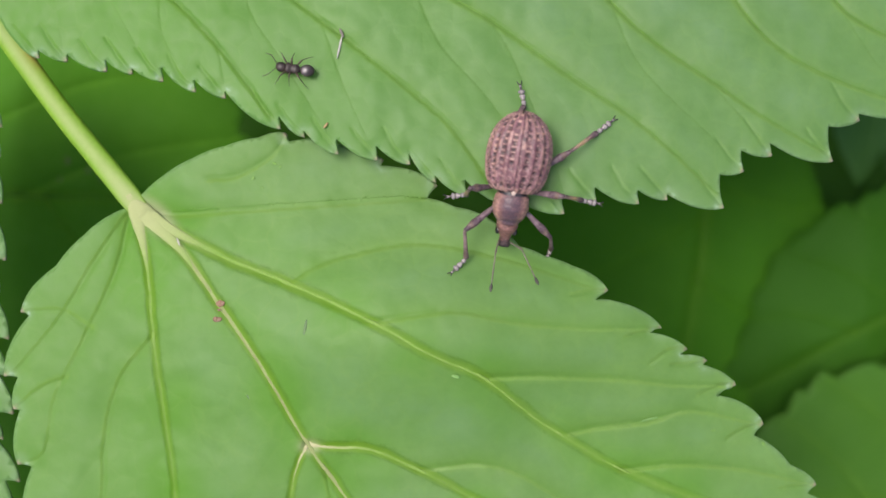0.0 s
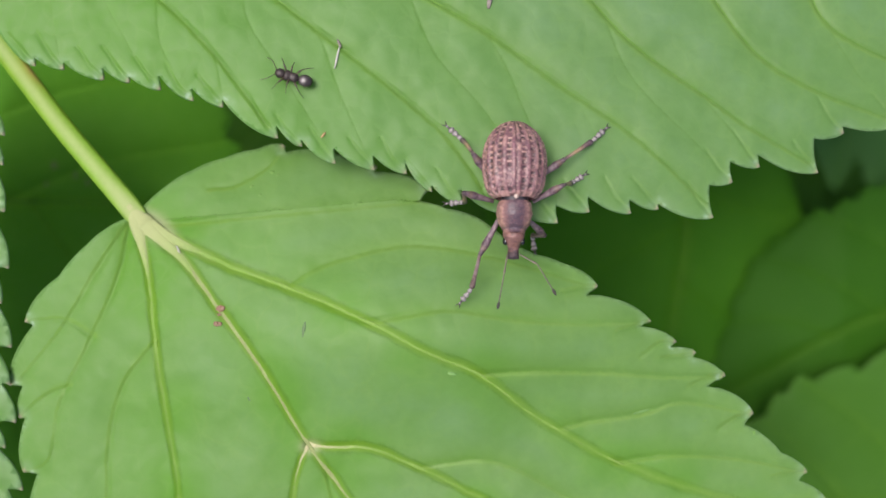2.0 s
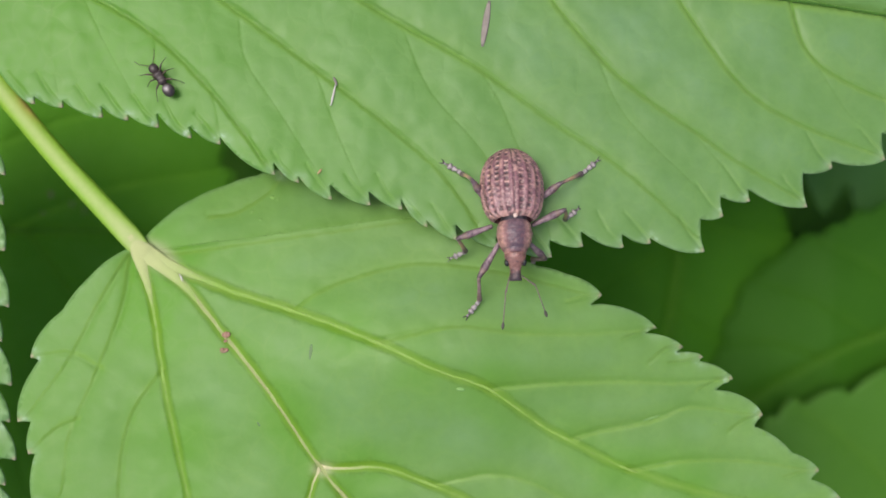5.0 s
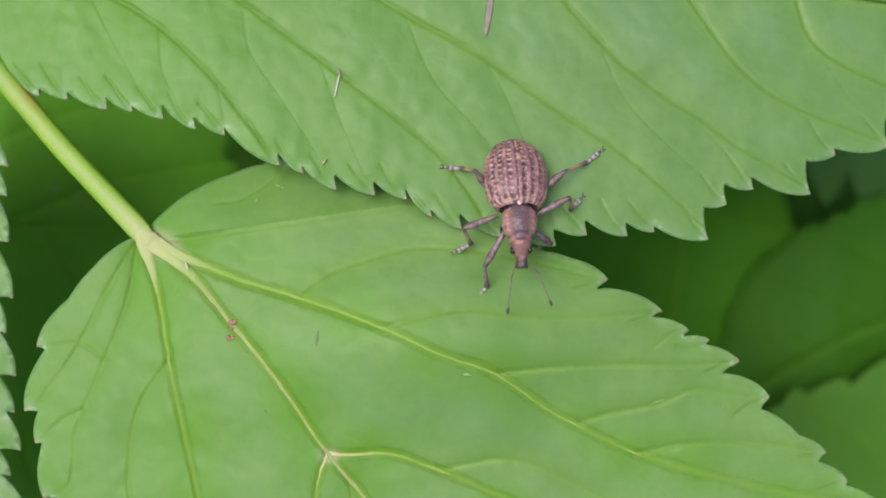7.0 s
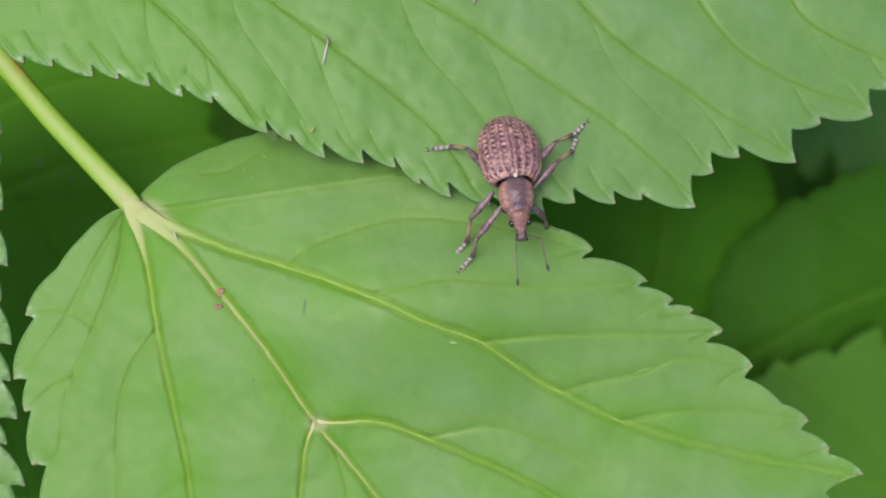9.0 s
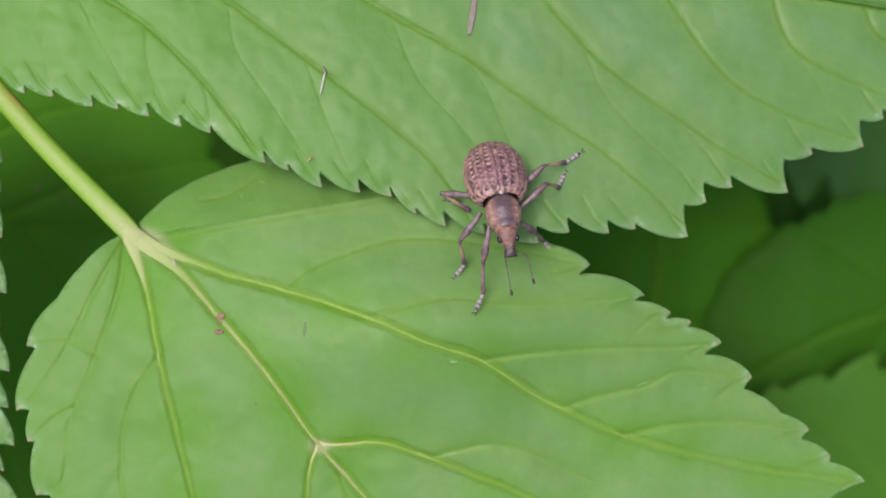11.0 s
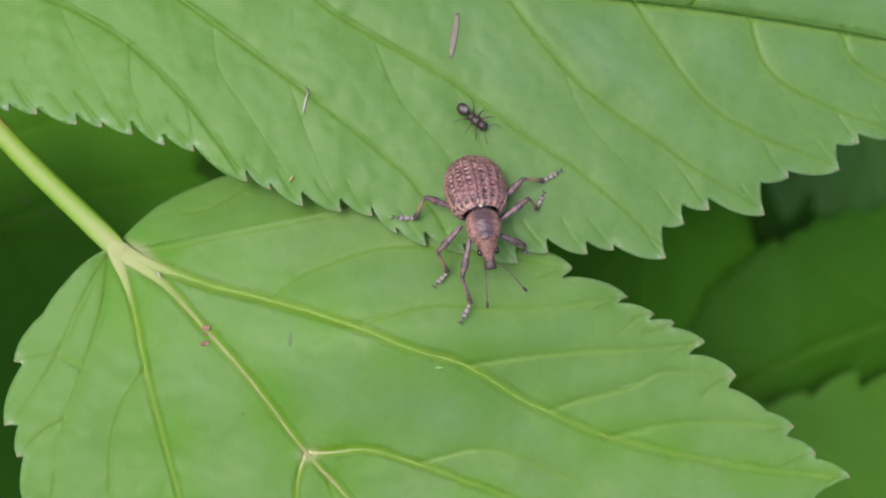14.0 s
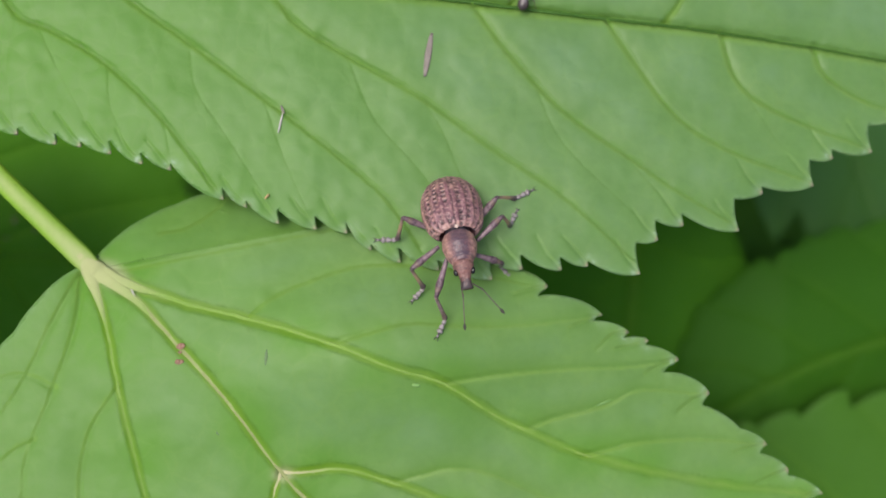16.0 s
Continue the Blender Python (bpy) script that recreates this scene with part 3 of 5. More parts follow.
SIDE_LOWER = [[(-5.0, -5.2), (-2.6, -4.8), (1.0, -4.4), (5.4, -5.2), (10.2, -5.6), (15.0, -5.6)], [(2.8, -9.1), (7.0, -9.0), (12.6, -9.2), (16.6, -9.6), (20.4, -9.6)],
              [(8.9, -13.0), (11.0, -12.6), (14.6, -12.2), (17.6, -11.4), (22.2, -12.3)], [(-11.0, -2.4), (-9.0, -1.2), (-6.6, -0.4), (-1.8, 0.4), (4.0, -0.6), (11.2, -2.9)],
              [(-20.0, 2.4), (-16.2, 2.64), (-13.4, 2.82), (-9.0, 3.1), (-4.6, 3.38), (-1.1, 3.6)], [(-20.5, -6.2), (-22.6, -8.8), (-23.6, -11.6), (-24.0, -14.4), (-24.2, -18.0), (-26.0, -26.0)],
              [(-22.2, 2.4), (-23.2, -1.6), (-25.4, -6.4), (-27.4, -10.4), (-28.2, -14.4), (-29.8, -15.2)], [(-22.4, 2.4), (-24.6, -0.8), (-27.2, -5.0), (-30.4, -8.8)],
              [(12.6, -15.6), (17.0, -15.2), (21.6, -15.6), (26.0, -16.6)], [(-1.8, -15.6), (4.0, -15.4), (10.0, -18.6)], [(-16.6, 5.0), (-14.6, 5.2), (-12.2, 6.6), (-11.2, 8.0)],
              [(-8.4, -15.4), (-7.6, -19.6), (-8.0, -24.0)],
              [(-25.0, -5.6), (-27.0, -4.4), (-29.6, -4.4)], [(-26.8, -9.2), (-28.4, -9.8), (-30.2, -11.2)]]
leaf_lower = tagged(new("leaf"), "lobed toothed green leaf with three pale ribs on a stout stalk", "leaf", "large leaves")
veins = [(p, 0.82 * w, 0.13, 0.60) for p, w, _ in RIBS] + [(p, 0.12, 0.10 if p[0][0] > 0 else 0.06, 0.16) for p in SIDE_LOWER]

veins += [([tuple(q), (q[0] - 1.2, q[1] - 0.25 + 0.2 * (i % 2)), (q[0] - 2.6, q[1] - 0.3 - 0.35 * (i % 3))], 0.10, 0.11, 0.13) for i, q in enumerate(right_tips) if q[1] < 3]


def knot_cream(p):
    """The cream web where the ribs part from the knot."""
    out = np.zeros(len(p))
    for (line, _, _), reach, wide in zip(RIBS[:3], (4.6, 5.4, 3.2), (0.42, 0.36, 0.30)):
        d, s, _ = distances(p, smooth_line(line, 0.5))
        far = np.hypot(p[:, 0] + 21.6, p[:, 1] - 2.8)
        out = np.maximum(out, 0.95 * np.exp(-(far / reach) ** 3) * np.exp(-(d / (wide * (1.5 - 0.8 * np.minimum(1, far / reach)))) ** 4))
    along, across = (p[:, 0] + 20.4) * 0.75 - (p[:, 1] - 2.3) * 0.66, (p[:, 0] + 20.4) * 0.66 + (p[:, 1] - 2.3) * 0.75
    web = np.hypot(along / 1.9, across / 0.95)
    fork = np.hypot((p[:, 0] + 9.45) / 0.8, (p[:, 1] + 14.0) / 0.55)
    return np.maximum(out, np.maximum(0.9 * np.exp(-web ** 4), 0.8 * np.exp(-fork ** 3)))


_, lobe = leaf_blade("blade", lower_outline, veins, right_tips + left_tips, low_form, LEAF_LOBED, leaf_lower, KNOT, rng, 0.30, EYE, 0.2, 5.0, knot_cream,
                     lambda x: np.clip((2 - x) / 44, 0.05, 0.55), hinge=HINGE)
tagged(lobe, "upper lobe of the blade, folding down along its vein")
LOBE_AT = lifted(HINGE[1:], lambda x, y: 0 * x + LOBE_Z, KNOT)          # the two ends of the fold
for p, w, m in RIBS:
    rib("rib", p, w * (0.98 if m is RIB_BROWN else 0.70), low_form, KNOT, leaf_lower, m, "pale rib sunk in the blade", -0.015, 0.2, (0.9 if p[0][1] > 2 else 0.3), 5.0, 0.13)
low_stalk = smooth_line([(-21.1, 2.35, -2.95), (-21.35, 2.65, -2.92), (-21.7, 3.05, -2.90), (-22.6, 4.2, -2.95), (-24.65, 6.75, -2.98), (-27.27, 10.04, -3.0), (-30.17, 14.04, -3.2), (-34.47, 19.94, -3.8), (-46.0, 34.0, -12), (-60.0, 50.0, -60), (-70.0, 60.0, -160), (-74.0, 64.0, -BASE / MM)], 1.0)
kk = (EYE - low_stalk[:, 2:3]) / EYE
low_stalk[:, :2] *= np.where(low_stalk[:, 2:3] < -4, (EYE + 4) / EYE, kk)
low_stalk = smooth_line(low_stalk[:30], 0.3)[:-1].tolist() + low_stalk[29:].tolist()
low_stalk = np.array(low_stalk)
run_on = np.r_[0, np.cumsum(np.linalg.norm(np.diff(low_stalk, axis=0), axis=1))]
thick = np.interp(run_on, [0, 0.4, 0.8, 1.4, 2.0, 3.0, 12, 40, 400], [0.34, 0.60, 0.74, 0.82, 0.85, 0.84, 0.80, 0.86, 1.4])
v, f, r = tube(low_stalk - np.array(KNOT), list(thick), 24, np.interp(run_on, [0, 0.8, 2.0, 6.0], [0.10, 0.24, 0.40, 0.58]), (9, 0.05))
stripe = [max(0.0, math.sin(2 * math.pi * (i % 24) / 24)) ** (0.4 + 5.0 * min(1.0, run_on[i // 24] / 6.0)) * (0.95 - 0.40 * min(1.0, run_on[i // 24] / 5.0)) for i in range(len(v))]
blush = [0.75 * math.exp(-((run_on[i // 24] - 14.6) / 1.3) ** 2) * math.exp(-(((i % 24 + 12) % 24 - 13.5) / 2.5) ** 2) for i in range(len(v))]
# the cream knot in which the stalk parts into three ribs
kv, kf, ks = [], [], []
for line, radii in (([(-22.3, 3.85), (-21.5, 2.85), (-20.0, 1.78), (-18.2, 0.80), (-16.6, 0.02)], (0.25, 0.72, 0.46, 0.28, 0.03)),
                    ([(-22.3, 3.85), (-21.45, 2.75), (-20.3, 1.60), (-18.7, 0.10), (-17.4, -1.72)], (0.25, 0.72, 0.44, 0.26, 0.03)),
                    ([(-22.3, 3.85), (-21.7, 2.65), (-21.45, 1.3), (-21.1, -0.3), (-20.85, -2.0)], (0.25, 0.64, 0.36, 0.20, 0.03))):
    plan = smooth_line(line, 0.25)
    on = np.linspace(0, 1, len(plan))
    high = np.array(low_form(plan[:, 0], plan[:, 1]))
    high = np.maximum(high, -2.75 - 0.45 * np.clip(np.hypot(plan[:, 0] + 21.6, plan[:, 1] - 2.9) - 0.6, 0, 2)) + wobble(plan, 5.0) * np.clip(3 * on - 1, 0, 1)
    path = lifted(plan, lambda x, y: high - 0.05 - 0.10 * on, KNOT)
    tv, tf, _ = tube(path, list(np.interp(on, np.linspace(0, 1, 5), radii)), 16, list(np.interp(on, [0, 0.3, 0.6, 1], [0.42, 0.34, 0.36, 0.5])))
    kf += [tuple(i + len(kv) for i in q) for q in tf]
    kv += tv
    ks += [0.66 * (1 - a ** 2) for a in on for _ in range(16)]
part("rib_knot", kv, kf, RIB, leaf_lower, "cream knot of the three ribs", True, {"cream": ks})
part("leaf_stalk", v, f, STALK, leaf_lower, "stout yellow-green stalk with a paler stripe", True, {"ridge": stripe, "blush": blush})


# ---- other leaves of the same plant, around and below ----
def leaflet(length, width, teeth, seed, mat, stalk_mat, place, turn, tilt, foot, label, fold=0.12, spacing=1.2):
    """A toothed, pointed leaf with paired side veins and a stalk down to the soil. place: its base, in millimetres over the upper leaf's plan."""
    gen = np.random.default_rng(seed)
    ob = tagged(new("leaf"), label, "leaf", "leaves below")

    def half(sign):
        run = []
        for i in range(teeth):
            a = (i + 0.9) / (teeth + 0.5)
            w = width / 2 * math.sin(math.pi * a ** 0.8) ** 0.75 * (1 + gen.uniform(-0.04, 0.04))
            x = length * a
            run += [(x + length * 0.02, sign * (w + 0.014 * length), 1), (x + length * 0.012, sign * w * 0.955, 2)]
        return run
    right, tips_r = toothed([(0, 0, 0)] + half(-1) + [(length, 0, 1)], -1, 0.8)
    left, tips_l = toothed([(0, 0, 0)] + half(1) + [(length, 0, 1)], 1, 0.8)
    outline = np.vstack([right, left[::-1][1:-1]])
    form = lambda x, y: fold * np.abs(y) - 0.0022 * (x - length * 0.4) ** 2 * (60 / length)
    mid = [(0, 0), (length * 0.5, 0.3), (length * 0.98, 0)]
    veins = [(mid, 0.5, 0.5, 0.5)]
    for i in range(6):
        x = length * (0.08 + 0.13 * i)
        for sign in (-1, 1):
            w = width / 2 * math.sin(math.pi * min(1, (x / length + 0.2)) ** 0.8) ** 0.75
            veins.append(([(x, 0), (x + length * 0.08, sign * w * 0.5), (x + length * 0.2, sign * w * 0.9)], 0.3, 0.15, 0.2))
    leaf_blade("blade", outline, veins, [], form, mat, ob, (0, 0, 0), gen, spacing, 1e7, 0.25, seed * 1.7, rim_light=0.0)
    path = lifted(smooth_line(mid, 2.0), form, (0, 0, 0), -0.3, 1e7)
    v, f, _ = tube(path, [0.55 * (1 - 0.7 * i / len(path)) for i in range(len(path))], 8, 0.7)
    part("midrib", v, f, mat, ob)
    m = pose(place[0] * MM, place[1] * MM, BASE + place[2] * MM, tilt[0], tilt[1], turn)
    ob.matrix_world = m
    inv = m.inverted()
    end = inv @ Vector((foot[0] * MM, foot[1] * MM, -0.002))
    middle = inv @ Vector(((0.5 * place[0] + 0.5 * foot[0]) * MM, (0.5 * place[1] + 0.5 * foot[1]) * MM, (BASE + place[2] * MM) * 0.6))
    pts = [(0.5, 0, float(form(np.array([0.5]), np.array([0.0]))[0]) - 0.3), tuple(c / MM * 0.35 for c in middle), tuple(c / MM for c in middle), tuple(c / MM for c in end)]
    path = smooth_line(pts, 4.0)
    v, f, r = tube(path, [0.8 + 0.6 * i / len(path) for i in range(len(path))], 10, 1.0, (5, 0.12))
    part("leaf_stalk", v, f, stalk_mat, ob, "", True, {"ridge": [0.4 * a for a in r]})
    return ob


# the neighbour whose toothed rim shows beside the lobed leaf
side_leaf = tagged(new("leaf"), "toothed green leaf beside the lobed leaf, only its rim showing", "leaf", "large leaves")
side_leaf.location = (0, 0, BASE)
side_form = lambda x, y: -3.2 + 0.02 * (x + 34)
TEETH_SIDE = [(-31.3, 8.6, 0.8), (-31.4, 6.5, 0.7), (-31.3, 3.2, 1.1), (-31.0, -0.8, 1.1), (-31.5, -3.3, 0.4), (-30.8, -6.4, 1.2), (-30.9, -9.0, 0.6),
              (-30.5, -11.7, 1.5), (-31.2, -13.5, 0.6), (-30.0, -16.5, 1.0), (-30.6, -19.5, 0.8), (-31.5, -24.0, 0.8), (-34.0, -29.0, 0.6)]
run = [(-42.0, 19.0, 0), (-36.0, 15.0, 0), (-33.0, 11.6, 0), (-32.0, 10.6, 2)]
for x, y, n in TEETH_SIDE:
    run += [(x, y, 1), (x - n, y + 0.1, 2)]
run += [(-40.0, -38.0, 1)]
edge_a, tips_a = toothed(run, 1)
edge_b, _ = toothed([(-40.0, -38.0, 0), (-52.0, -28.0, 0), (-58.0, -8.0, 0), (-54.0, 12.0, 0), (-42.0, 19.0, 0)], 1, 0.6)
side_outline = np.vstack([edge_a[:-1], edge_b[:-1]])
side_mid = [(-44.0, 18.0), (-45.0, 0.0), (-42.0, -20.0), (-40.0, -37.0)]
side_veins = [(side_mid, 0.24, 0.25, 0.6)] + [([(-44.6, y + 6), (-38, y + 2), (-31.6, y)], 0.12, 0.15, 0.4) for y in (8.4, 3.4, -0.6, -6.2, -11.5, -16.4)]
leaf_blade("blade", side_outline, side_veins, tips_a, side_form, LEAF, side_leaf, (0, 0, 0), rng, 0.5, EYE, 0.2, 9.0)
rib("midrib", side_mid, 0.2, side_form, (0, 0, 0), side_leaf, RIB, "", 0.0, 0.4, 0.0, 9.0, 0.25)
path = smooth_line([(-46.2, 18.8, -3.5), (-52, 26, -6), (-66, 40, -60), (-72, 46, -BASE / MM)], 3.0)
v, f, r = tube(path, [0.8 + 0.4 * i / len(path) for i in range(len(path))], 12, 1.0, (5, 0.12))
part("leaf_stalk", v, f, STALK, side_leaf, "", True, {"ridge": [0.5 * a for a in r]})



def under_leaf(label, edge, side, veins, form, mat, foot, seed, spacing=0.8, rib_mat=None):
    """A leaf some way below, from its margin as seen past the upper leaf. veins: the midrib first, from the stalk on."""
    ob = tagged(new("leaf"), label, "leaf", "leaves below")
    ob.location = (0, 0, BASE)
    outline, _ = toothed(edge, side, 0.35)
    lines = [(veins[0], 0.30, 0.3, 0.35)] + [(v, 0.16, 0.12, 0.12) for v in veins[1:]]
    leaf_blade("blade", outline[:-1], lines, [], form, mat, ob, (0, 0, 0), np.random.default_rng(seed), spacing, EYE, 0.25, seed * 1.3, rim_light=0.0)
    rib("midrib", veins[0], 0.20, form, (0, 0, 0), ob, rib_mat or mat, "", 0.0, 0.4, 0.0, seed * 1.3, 0.3)
    x, y, z = lifted(veins[0][:1], form, (0, 0, 0))[0]
    path = smooth_line([(x, y, z - 0.5), (x + 0.15 * (foot[0] - x), y + 0.15 * (foot[1] - y), z - 4), (0.5 * (x + foot[0]), 0.5 * (y + foot[1]), 0.6 * z - 0.2 * BASE / MM), (foot[0], foot[1], -BASE / MM)], 4.0)
    v, f, r = tube(path, [0.7 + 0.7 * i / len(path) for i in range(len(path))], 10, 1.0, (5, 0.12))
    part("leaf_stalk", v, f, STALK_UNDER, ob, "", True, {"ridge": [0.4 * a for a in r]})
    return ob


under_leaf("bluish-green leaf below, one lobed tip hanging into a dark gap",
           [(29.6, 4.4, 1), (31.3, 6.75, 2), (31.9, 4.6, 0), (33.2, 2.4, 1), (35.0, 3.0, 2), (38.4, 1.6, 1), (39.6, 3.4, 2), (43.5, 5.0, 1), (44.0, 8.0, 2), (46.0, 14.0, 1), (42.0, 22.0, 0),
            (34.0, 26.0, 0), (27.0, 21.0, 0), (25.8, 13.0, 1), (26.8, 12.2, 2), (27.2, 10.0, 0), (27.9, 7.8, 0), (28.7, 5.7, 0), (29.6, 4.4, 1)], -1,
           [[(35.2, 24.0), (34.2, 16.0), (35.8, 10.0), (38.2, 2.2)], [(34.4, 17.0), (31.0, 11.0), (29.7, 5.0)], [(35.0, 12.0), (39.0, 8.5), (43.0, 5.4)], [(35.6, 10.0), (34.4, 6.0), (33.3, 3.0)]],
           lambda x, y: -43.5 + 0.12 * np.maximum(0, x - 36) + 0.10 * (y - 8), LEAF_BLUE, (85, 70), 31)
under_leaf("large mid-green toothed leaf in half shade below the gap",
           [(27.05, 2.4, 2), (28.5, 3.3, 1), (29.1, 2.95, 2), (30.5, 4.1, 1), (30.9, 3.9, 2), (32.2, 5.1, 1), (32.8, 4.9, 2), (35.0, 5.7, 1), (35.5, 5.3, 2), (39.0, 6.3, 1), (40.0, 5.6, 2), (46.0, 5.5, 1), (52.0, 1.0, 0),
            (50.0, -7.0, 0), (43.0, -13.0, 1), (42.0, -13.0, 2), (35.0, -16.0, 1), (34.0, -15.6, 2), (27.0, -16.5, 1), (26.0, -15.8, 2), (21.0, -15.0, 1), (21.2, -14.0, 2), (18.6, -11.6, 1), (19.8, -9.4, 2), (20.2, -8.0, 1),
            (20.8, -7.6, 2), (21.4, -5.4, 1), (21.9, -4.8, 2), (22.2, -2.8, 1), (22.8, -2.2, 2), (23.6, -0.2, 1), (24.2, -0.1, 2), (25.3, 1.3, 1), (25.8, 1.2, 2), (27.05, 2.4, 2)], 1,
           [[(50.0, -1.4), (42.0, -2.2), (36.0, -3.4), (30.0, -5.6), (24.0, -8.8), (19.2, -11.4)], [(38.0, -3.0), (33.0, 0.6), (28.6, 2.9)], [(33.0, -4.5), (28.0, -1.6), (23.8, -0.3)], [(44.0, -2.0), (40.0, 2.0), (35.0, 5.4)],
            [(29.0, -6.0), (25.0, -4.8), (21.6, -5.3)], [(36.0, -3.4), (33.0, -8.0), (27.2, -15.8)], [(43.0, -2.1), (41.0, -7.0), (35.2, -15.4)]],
           lambda x, y: -39.0 + 0.30 * np.minimum(0, y + 0.33 * (40 - x) + 2.0) - 0.45 * np.maximum(0, 30 - x), LEAF_DIMMED, (150, 0), 37, 0.8, VEIN_UNDER)
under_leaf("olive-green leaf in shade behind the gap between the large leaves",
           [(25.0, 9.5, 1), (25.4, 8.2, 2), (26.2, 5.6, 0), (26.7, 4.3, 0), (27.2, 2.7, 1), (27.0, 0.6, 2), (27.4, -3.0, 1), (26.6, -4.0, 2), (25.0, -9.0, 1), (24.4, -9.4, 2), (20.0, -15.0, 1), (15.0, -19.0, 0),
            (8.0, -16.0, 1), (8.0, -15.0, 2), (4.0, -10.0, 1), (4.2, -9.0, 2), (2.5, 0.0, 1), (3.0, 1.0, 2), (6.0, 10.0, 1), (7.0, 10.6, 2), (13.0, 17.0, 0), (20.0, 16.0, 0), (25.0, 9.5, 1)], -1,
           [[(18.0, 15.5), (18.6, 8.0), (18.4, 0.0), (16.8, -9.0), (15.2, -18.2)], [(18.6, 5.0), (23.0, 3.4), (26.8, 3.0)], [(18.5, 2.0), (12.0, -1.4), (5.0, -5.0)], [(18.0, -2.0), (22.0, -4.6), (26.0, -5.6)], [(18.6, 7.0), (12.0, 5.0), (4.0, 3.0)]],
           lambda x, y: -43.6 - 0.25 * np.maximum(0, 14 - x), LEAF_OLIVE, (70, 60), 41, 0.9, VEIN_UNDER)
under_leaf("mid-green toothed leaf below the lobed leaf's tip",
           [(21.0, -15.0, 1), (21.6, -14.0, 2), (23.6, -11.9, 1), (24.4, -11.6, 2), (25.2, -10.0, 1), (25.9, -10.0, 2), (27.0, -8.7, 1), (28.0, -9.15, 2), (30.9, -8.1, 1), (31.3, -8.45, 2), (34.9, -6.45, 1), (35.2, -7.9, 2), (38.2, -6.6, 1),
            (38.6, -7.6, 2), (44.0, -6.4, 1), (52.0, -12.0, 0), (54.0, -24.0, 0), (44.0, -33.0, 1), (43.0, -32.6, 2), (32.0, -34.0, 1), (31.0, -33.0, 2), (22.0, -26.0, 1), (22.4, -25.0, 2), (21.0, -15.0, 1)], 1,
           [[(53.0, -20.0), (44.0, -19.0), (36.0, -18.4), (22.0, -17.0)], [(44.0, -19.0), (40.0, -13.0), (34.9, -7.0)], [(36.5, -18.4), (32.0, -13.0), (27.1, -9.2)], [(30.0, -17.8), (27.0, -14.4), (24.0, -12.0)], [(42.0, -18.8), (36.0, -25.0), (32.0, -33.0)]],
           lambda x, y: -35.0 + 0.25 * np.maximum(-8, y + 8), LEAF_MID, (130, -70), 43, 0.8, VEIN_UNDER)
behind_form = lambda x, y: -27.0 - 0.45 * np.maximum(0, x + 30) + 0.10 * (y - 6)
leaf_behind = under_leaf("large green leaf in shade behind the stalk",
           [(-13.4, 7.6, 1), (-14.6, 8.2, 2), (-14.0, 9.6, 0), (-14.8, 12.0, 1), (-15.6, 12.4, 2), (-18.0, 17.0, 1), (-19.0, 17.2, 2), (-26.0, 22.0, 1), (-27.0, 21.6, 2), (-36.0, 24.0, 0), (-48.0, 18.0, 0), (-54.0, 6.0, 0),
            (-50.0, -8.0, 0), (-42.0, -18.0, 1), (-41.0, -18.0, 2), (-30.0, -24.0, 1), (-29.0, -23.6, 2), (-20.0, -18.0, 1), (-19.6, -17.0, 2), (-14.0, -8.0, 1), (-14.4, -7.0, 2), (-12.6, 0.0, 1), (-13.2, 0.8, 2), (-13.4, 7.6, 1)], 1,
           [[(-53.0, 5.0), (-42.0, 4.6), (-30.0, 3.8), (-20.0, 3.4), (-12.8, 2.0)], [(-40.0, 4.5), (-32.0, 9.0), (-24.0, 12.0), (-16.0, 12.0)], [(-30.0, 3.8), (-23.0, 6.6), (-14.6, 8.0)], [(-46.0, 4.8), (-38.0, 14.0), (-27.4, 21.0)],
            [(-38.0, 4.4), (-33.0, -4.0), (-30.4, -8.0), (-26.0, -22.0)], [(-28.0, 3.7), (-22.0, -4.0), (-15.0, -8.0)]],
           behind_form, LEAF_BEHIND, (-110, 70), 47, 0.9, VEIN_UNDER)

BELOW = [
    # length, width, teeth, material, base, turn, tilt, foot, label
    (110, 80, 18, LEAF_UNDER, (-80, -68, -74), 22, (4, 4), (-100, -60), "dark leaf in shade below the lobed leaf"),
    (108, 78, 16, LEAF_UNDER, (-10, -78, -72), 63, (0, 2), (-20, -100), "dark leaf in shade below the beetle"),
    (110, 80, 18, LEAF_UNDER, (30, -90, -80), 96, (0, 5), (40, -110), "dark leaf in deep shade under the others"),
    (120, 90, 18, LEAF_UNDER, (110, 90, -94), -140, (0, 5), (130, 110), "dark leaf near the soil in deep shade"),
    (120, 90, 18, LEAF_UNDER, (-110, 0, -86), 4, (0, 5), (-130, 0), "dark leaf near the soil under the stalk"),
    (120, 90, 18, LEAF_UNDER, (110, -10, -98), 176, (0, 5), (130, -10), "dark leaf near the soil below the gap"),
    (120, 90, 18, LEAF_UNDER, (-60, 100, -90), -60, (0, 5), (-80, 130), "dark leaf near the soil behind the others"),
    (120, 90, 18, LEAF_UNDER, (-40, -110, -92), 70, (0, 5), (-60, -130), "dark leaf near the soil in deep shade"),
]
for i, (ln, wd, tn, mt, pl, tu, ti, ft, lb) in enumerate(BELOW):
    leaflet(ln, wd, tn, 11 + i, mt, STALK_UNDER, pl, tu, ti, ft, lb)


